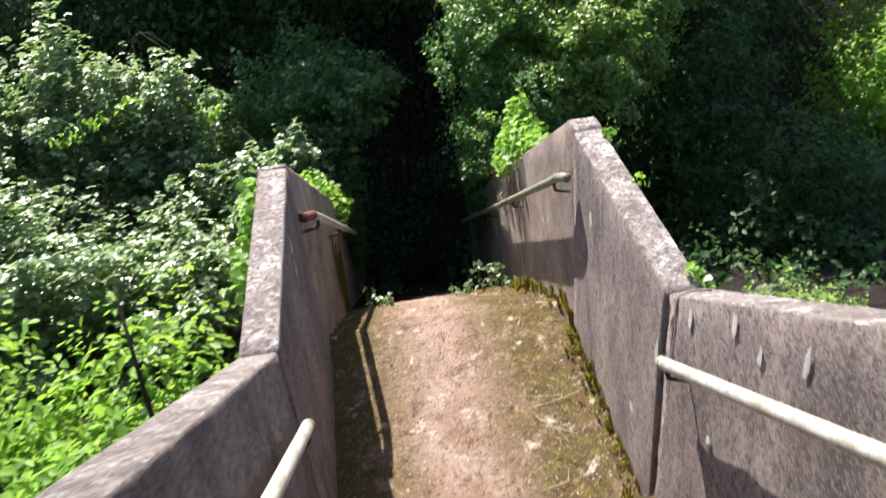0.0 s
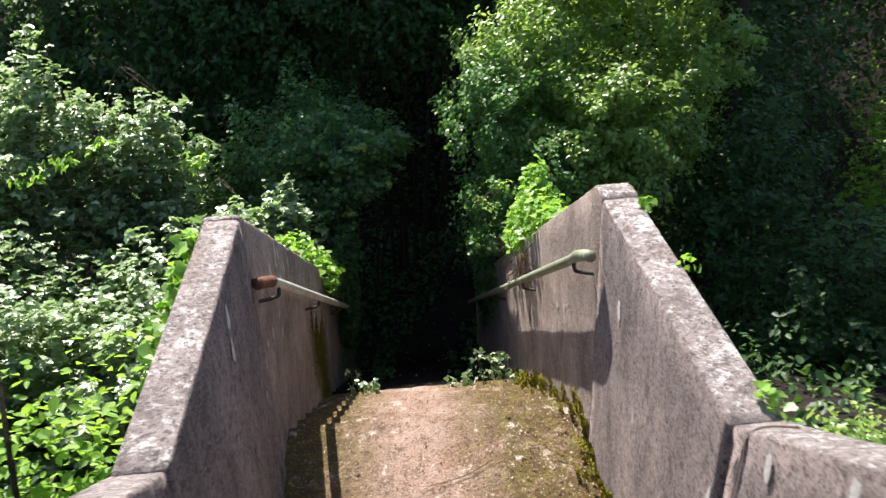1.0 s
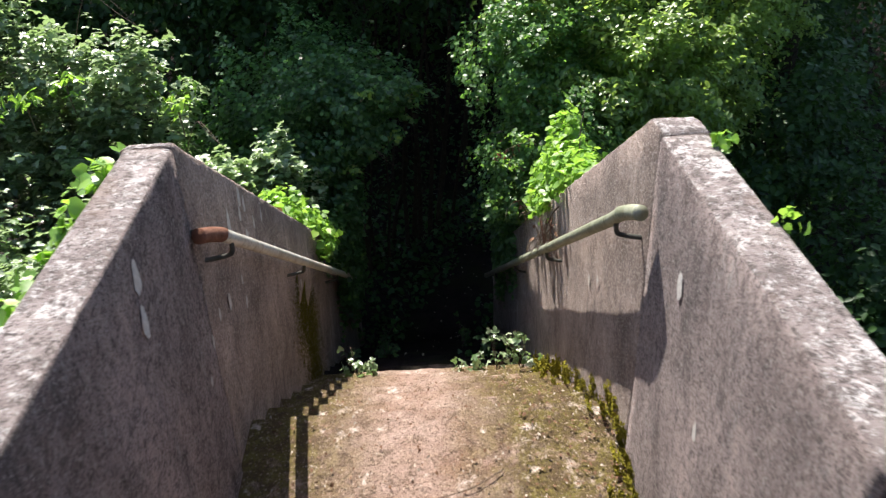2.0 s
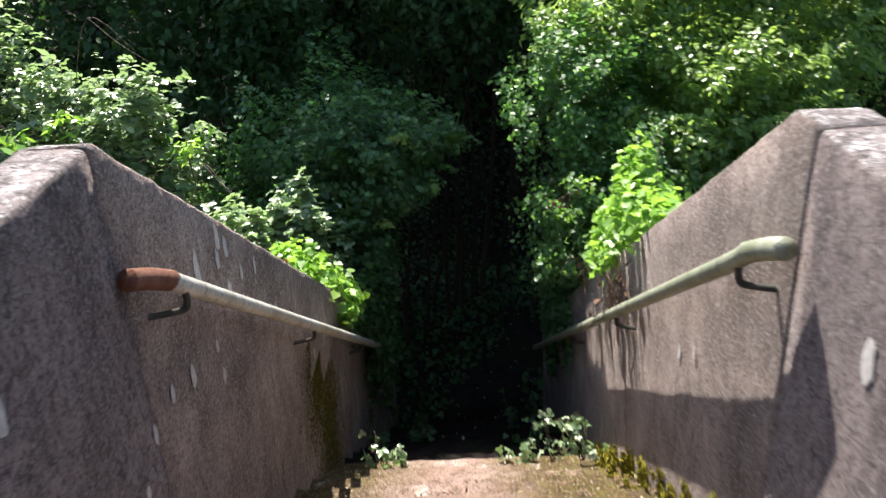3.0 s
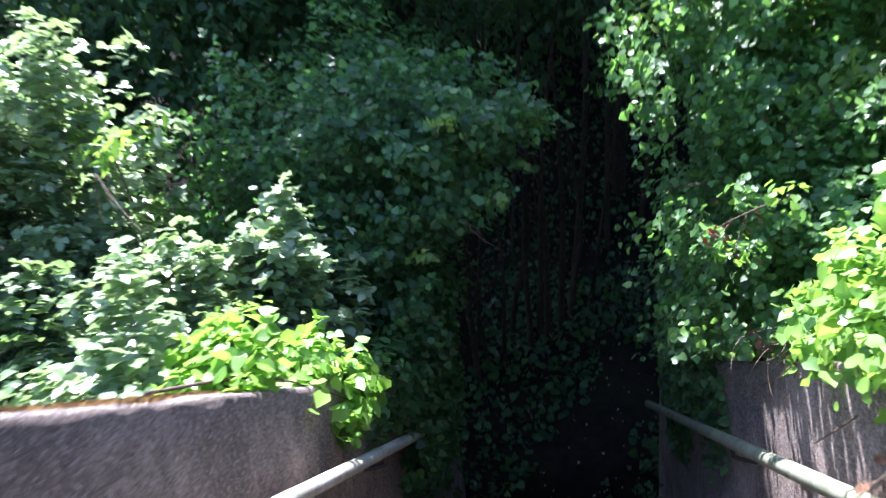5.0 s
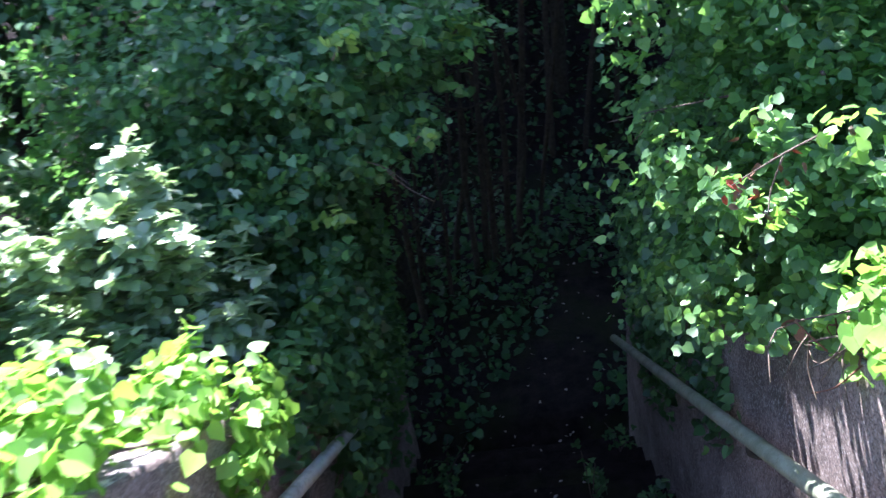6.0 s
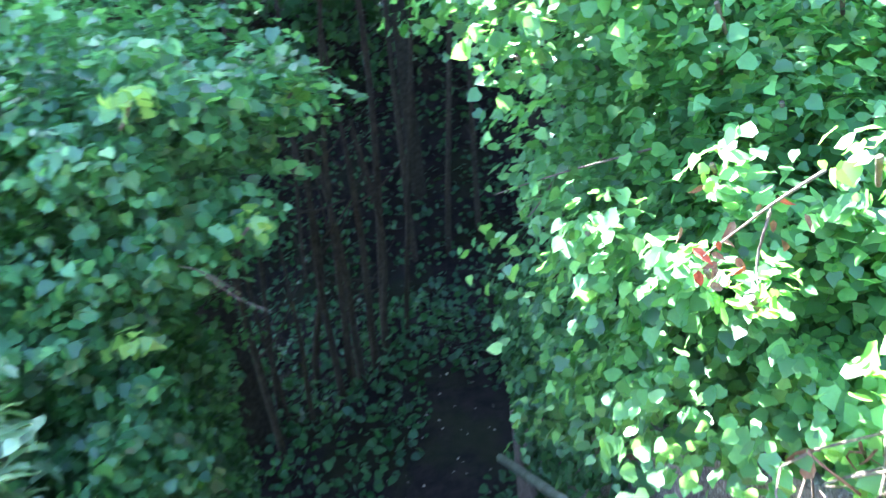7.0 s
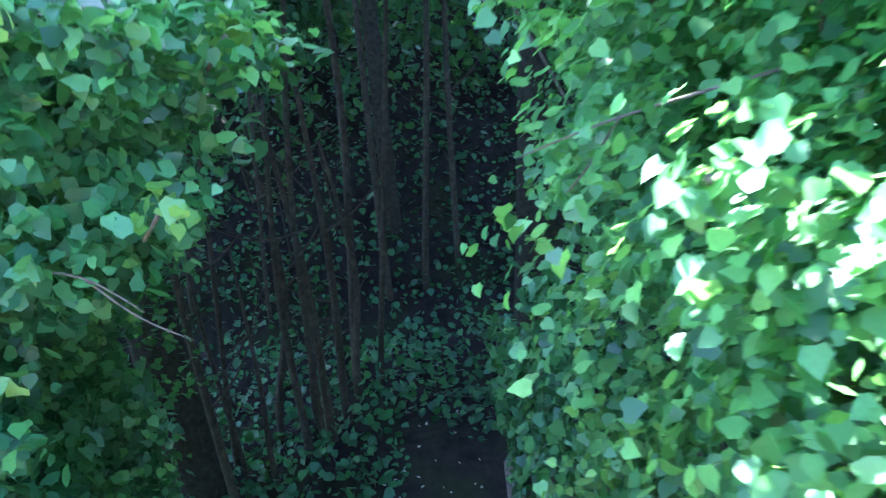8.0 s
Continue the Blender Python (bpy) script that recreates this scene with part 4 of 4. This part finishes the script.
# twig tangle on the sunlit handrail
rng = np.random.default_rng(12)
for place, num, lab in (((0.63, 5.1, 0.92), 26, "dead brown ivy roots caught on the handrail"), ((0.70, 5.95, 0.66), 22, "dry brown ivy roots on the parapet top")):
    tangle = empty("twig_tangle", place, label=lab, category="twigs")
    for k in range(num):
        a = Vector(rng.normal(0, 0.03, 3)) + Vector((0.02, 0, 0.12 if num > 24 else 0.03))
        b = Vector(rng.normal(0, 0.04, 3)) + Vector((-0.01, 0, 0.0))
        c = b + Vector((rng.normal(0, 0.03), rng.normal(0, 0.05), -rng.uniform(0, 0.055)))
        part("twig", tube([a, b, c], [0.0024, 0.002, 0.001], 5, 3), TWIG if k % 3 else RUST, tangle)
    for k in range(8):
        q = np.array([rng.normal(0, 0.045, 3)])
        link_mesh("dead_leaf", leaves_mesh("dead_leaf", q, np.array([(-1, -0.5, 0.4)]), 0.035, "oval", rng, 1.0), DEADLEAF, tangle)

# bare twigs and a dead spray among the ivy
for pts, lab in ((((0.68, 6.68, 0.89), (0.49, 6.75, 0.84), (0.375, 6.87, 0.765)), "bare forked twig poking out of the ivy"), (((-0.44, 7.15, 0.62), (-0.33, 7.1, 0.605), (-0.24, 7.06, 0.54)), "thin bare twig drooping from the shaded ivy"), (((0.70, 6.17, 1.03), (0.60, 6.13, 1.015), (0.49, 6.10, 0.975)), "dead twig with a few withered red leaves"), (((-0.5, 7.4, 1.05), (-0.28, 7.3, 1.1), (-0.24, 7.25, 0.95)), "bare curved twig over the ivy"), (((0.85, 6.25, 0.5), (0.68, 6.1, 0.57), (0.6, 6.02, 0.52)), "bare grey twig among ivy leaves"), (((-1.5, 6.4, 1.0), (-1.35, 6.2, 1.25), (-1.2, 6.0, 1.2)), "bare bramble cane arching from the thicket"), (((-2.3, 7.0, 1.5), (-2.0, 6.7, 1.95), (-1.7, 6.5, 1.8)), "bare bramble cane arching from the thicket")):
    o = Vector(pts[0])
    root = empty("dead_twig", o, label=lab, category="twig")
    part("stem", tube([Vector(v) - o for v in pts], [0.003, 0.0022, 0.001], 6), TWIG, root)
    part("shoot", tube([Vector(pts[1]) - o, (Vector(pts[1]) + Vector(pts[2])) / 2 - o + Vector((0.03, 0, -0.05)), Vector(pts[2]) - o + Vector((0.07, -0.02, -0.06))], [0.0025, 0.002, 0.001], 6), TWIG, root)
    if "red" in lab:
        q = np.array([Vector(pts[1]).lerp(Vector(pts[2]), t) - o + Vector((rng.normal(0, 0.02), rng.normal(0, 0.03), rng.normal(-0.012, 0.018))) for t in rng.uniform(0, 1.1, 20)])
        for j in range(20):
            nm, mt = ("withered_leaf", DEADLEAF) if j < 15 else ("red_leaf", REDLEAF)
            link_mesh(nm, leaves_mesh(nm, q[j:j + 1], np.array([(0, -1, 0.3)]), 0.03, "long", rng, 0.7), mt, root)

# bare stalks among the nettles
for pts in (((-1.55, 3.0, 0.7), (-1.42, 2.75, 1.5), (-1.5, 3.1, 2.0)), ((-2.0, 2.6, 0.8), (-1.95, 2.4, 1.6), (-2.2, 2.8, 2.05))):
    o = Vector(pts[0])
    root = empty("dead_stalk", o, label="bare dark stalk standing among nettles", category="stalk")
    part("stem", tube([Vector(v) - o for v in pts], [0.016, 0.013, 0.007], 8), BARK, root)


# lichen splashes on the walls
def splash(y, z, w, h, side, parent, seed):
    bm = bmesh.new()
    ring = []
    for k in range(16):
        a = 2 * math.pi * k / 16
        j = 1 + 0.35 * noise.noise(Vector((math.cos(a) * 1.5, math.sin(a) * 1.5, seed))) + 0.3 * noise.noise(Vector((math.cos(a) * 5, math.sin(a) * 5, seed + 9)))
        ring.append(bm.verts.new((0, w * j * math.cos(a) * (1 - 0.25 * math.sin(a)), h * j * math.sin(a))))
    mid = bm.verts.new((-side * 0.0015, 0, 0))
    for k in range(16):
        bm.faces.new((ring[k], ring[(k + 1) % 16], mid))
    bmesh.ops.recalc_face_normals(bm, faces=bm.faces)
    ob = part("lichen_patch", bm, LICHEN, parent)
    ob.location = (side * (0.696 if y < 2.2 else 0.692 if y < 3.52 and side > 0 else 0.6925 if y < 3.56 and side < 0 else 0.702 if side < 0 else 0.70), y, z)


for k, (y, z, w, h) in enumerate([(4.03, 1.71, 0.022, 0.05), (4.24, 1.71, 0.02, 0.045), (4.21, 1.65, 0.017, 0.032), (4.30, 1.65, 0.018, 0.038), (4.27, 1.52, 0.02, 0.03), (4.42, 1.5, 0.014, 0.03), (4.58, 1.44, 0.013, 0.03), (4.07, 1.44, 0.012, 0.024), (3.85, 1.49, 0.018, 0.035), (4.08, 1.33, 0.014, 0.028), (3.7, 1.54, 0.014, 0.024), (5.32, 0.6, 0.014, 0.03), (4.77, 1.17, 0.012, 0.016), (3.07, 2.10, 0.024, 0.05), (3.05, 1.98, 0.02, 0.05), (3.54, 1.54, 0.012, 0.025), (3.44, 1.46, 0.012, 0.02)]):
    splash(y, z, w, h, -1, wall_left, k)
for k, (y, z, w, h) in enumerate([(1.56, 2.49, 0.012, 0.035), (2.28, 1.86, 0.018, 0.07), (2.02, 2.25, 0.014, 0.045), (1.72, 2.47, 0.014, 0.05), (1.35, 2.66, 0.012, 0.05), (1.79, 1.9, 0.016, 0.025), (2.53, 1.32, 0.025, 0.03), (3.2, 1.9, 0.02, 0.05), (2.95, 1.6, 0.014, 0.035), (4.3, 1.2, 0.015, 0.03), (4.15, 1.3, 0.012, 0.025)]):
    splash(y, z, w, h, 1, wall_right, 40 + k)
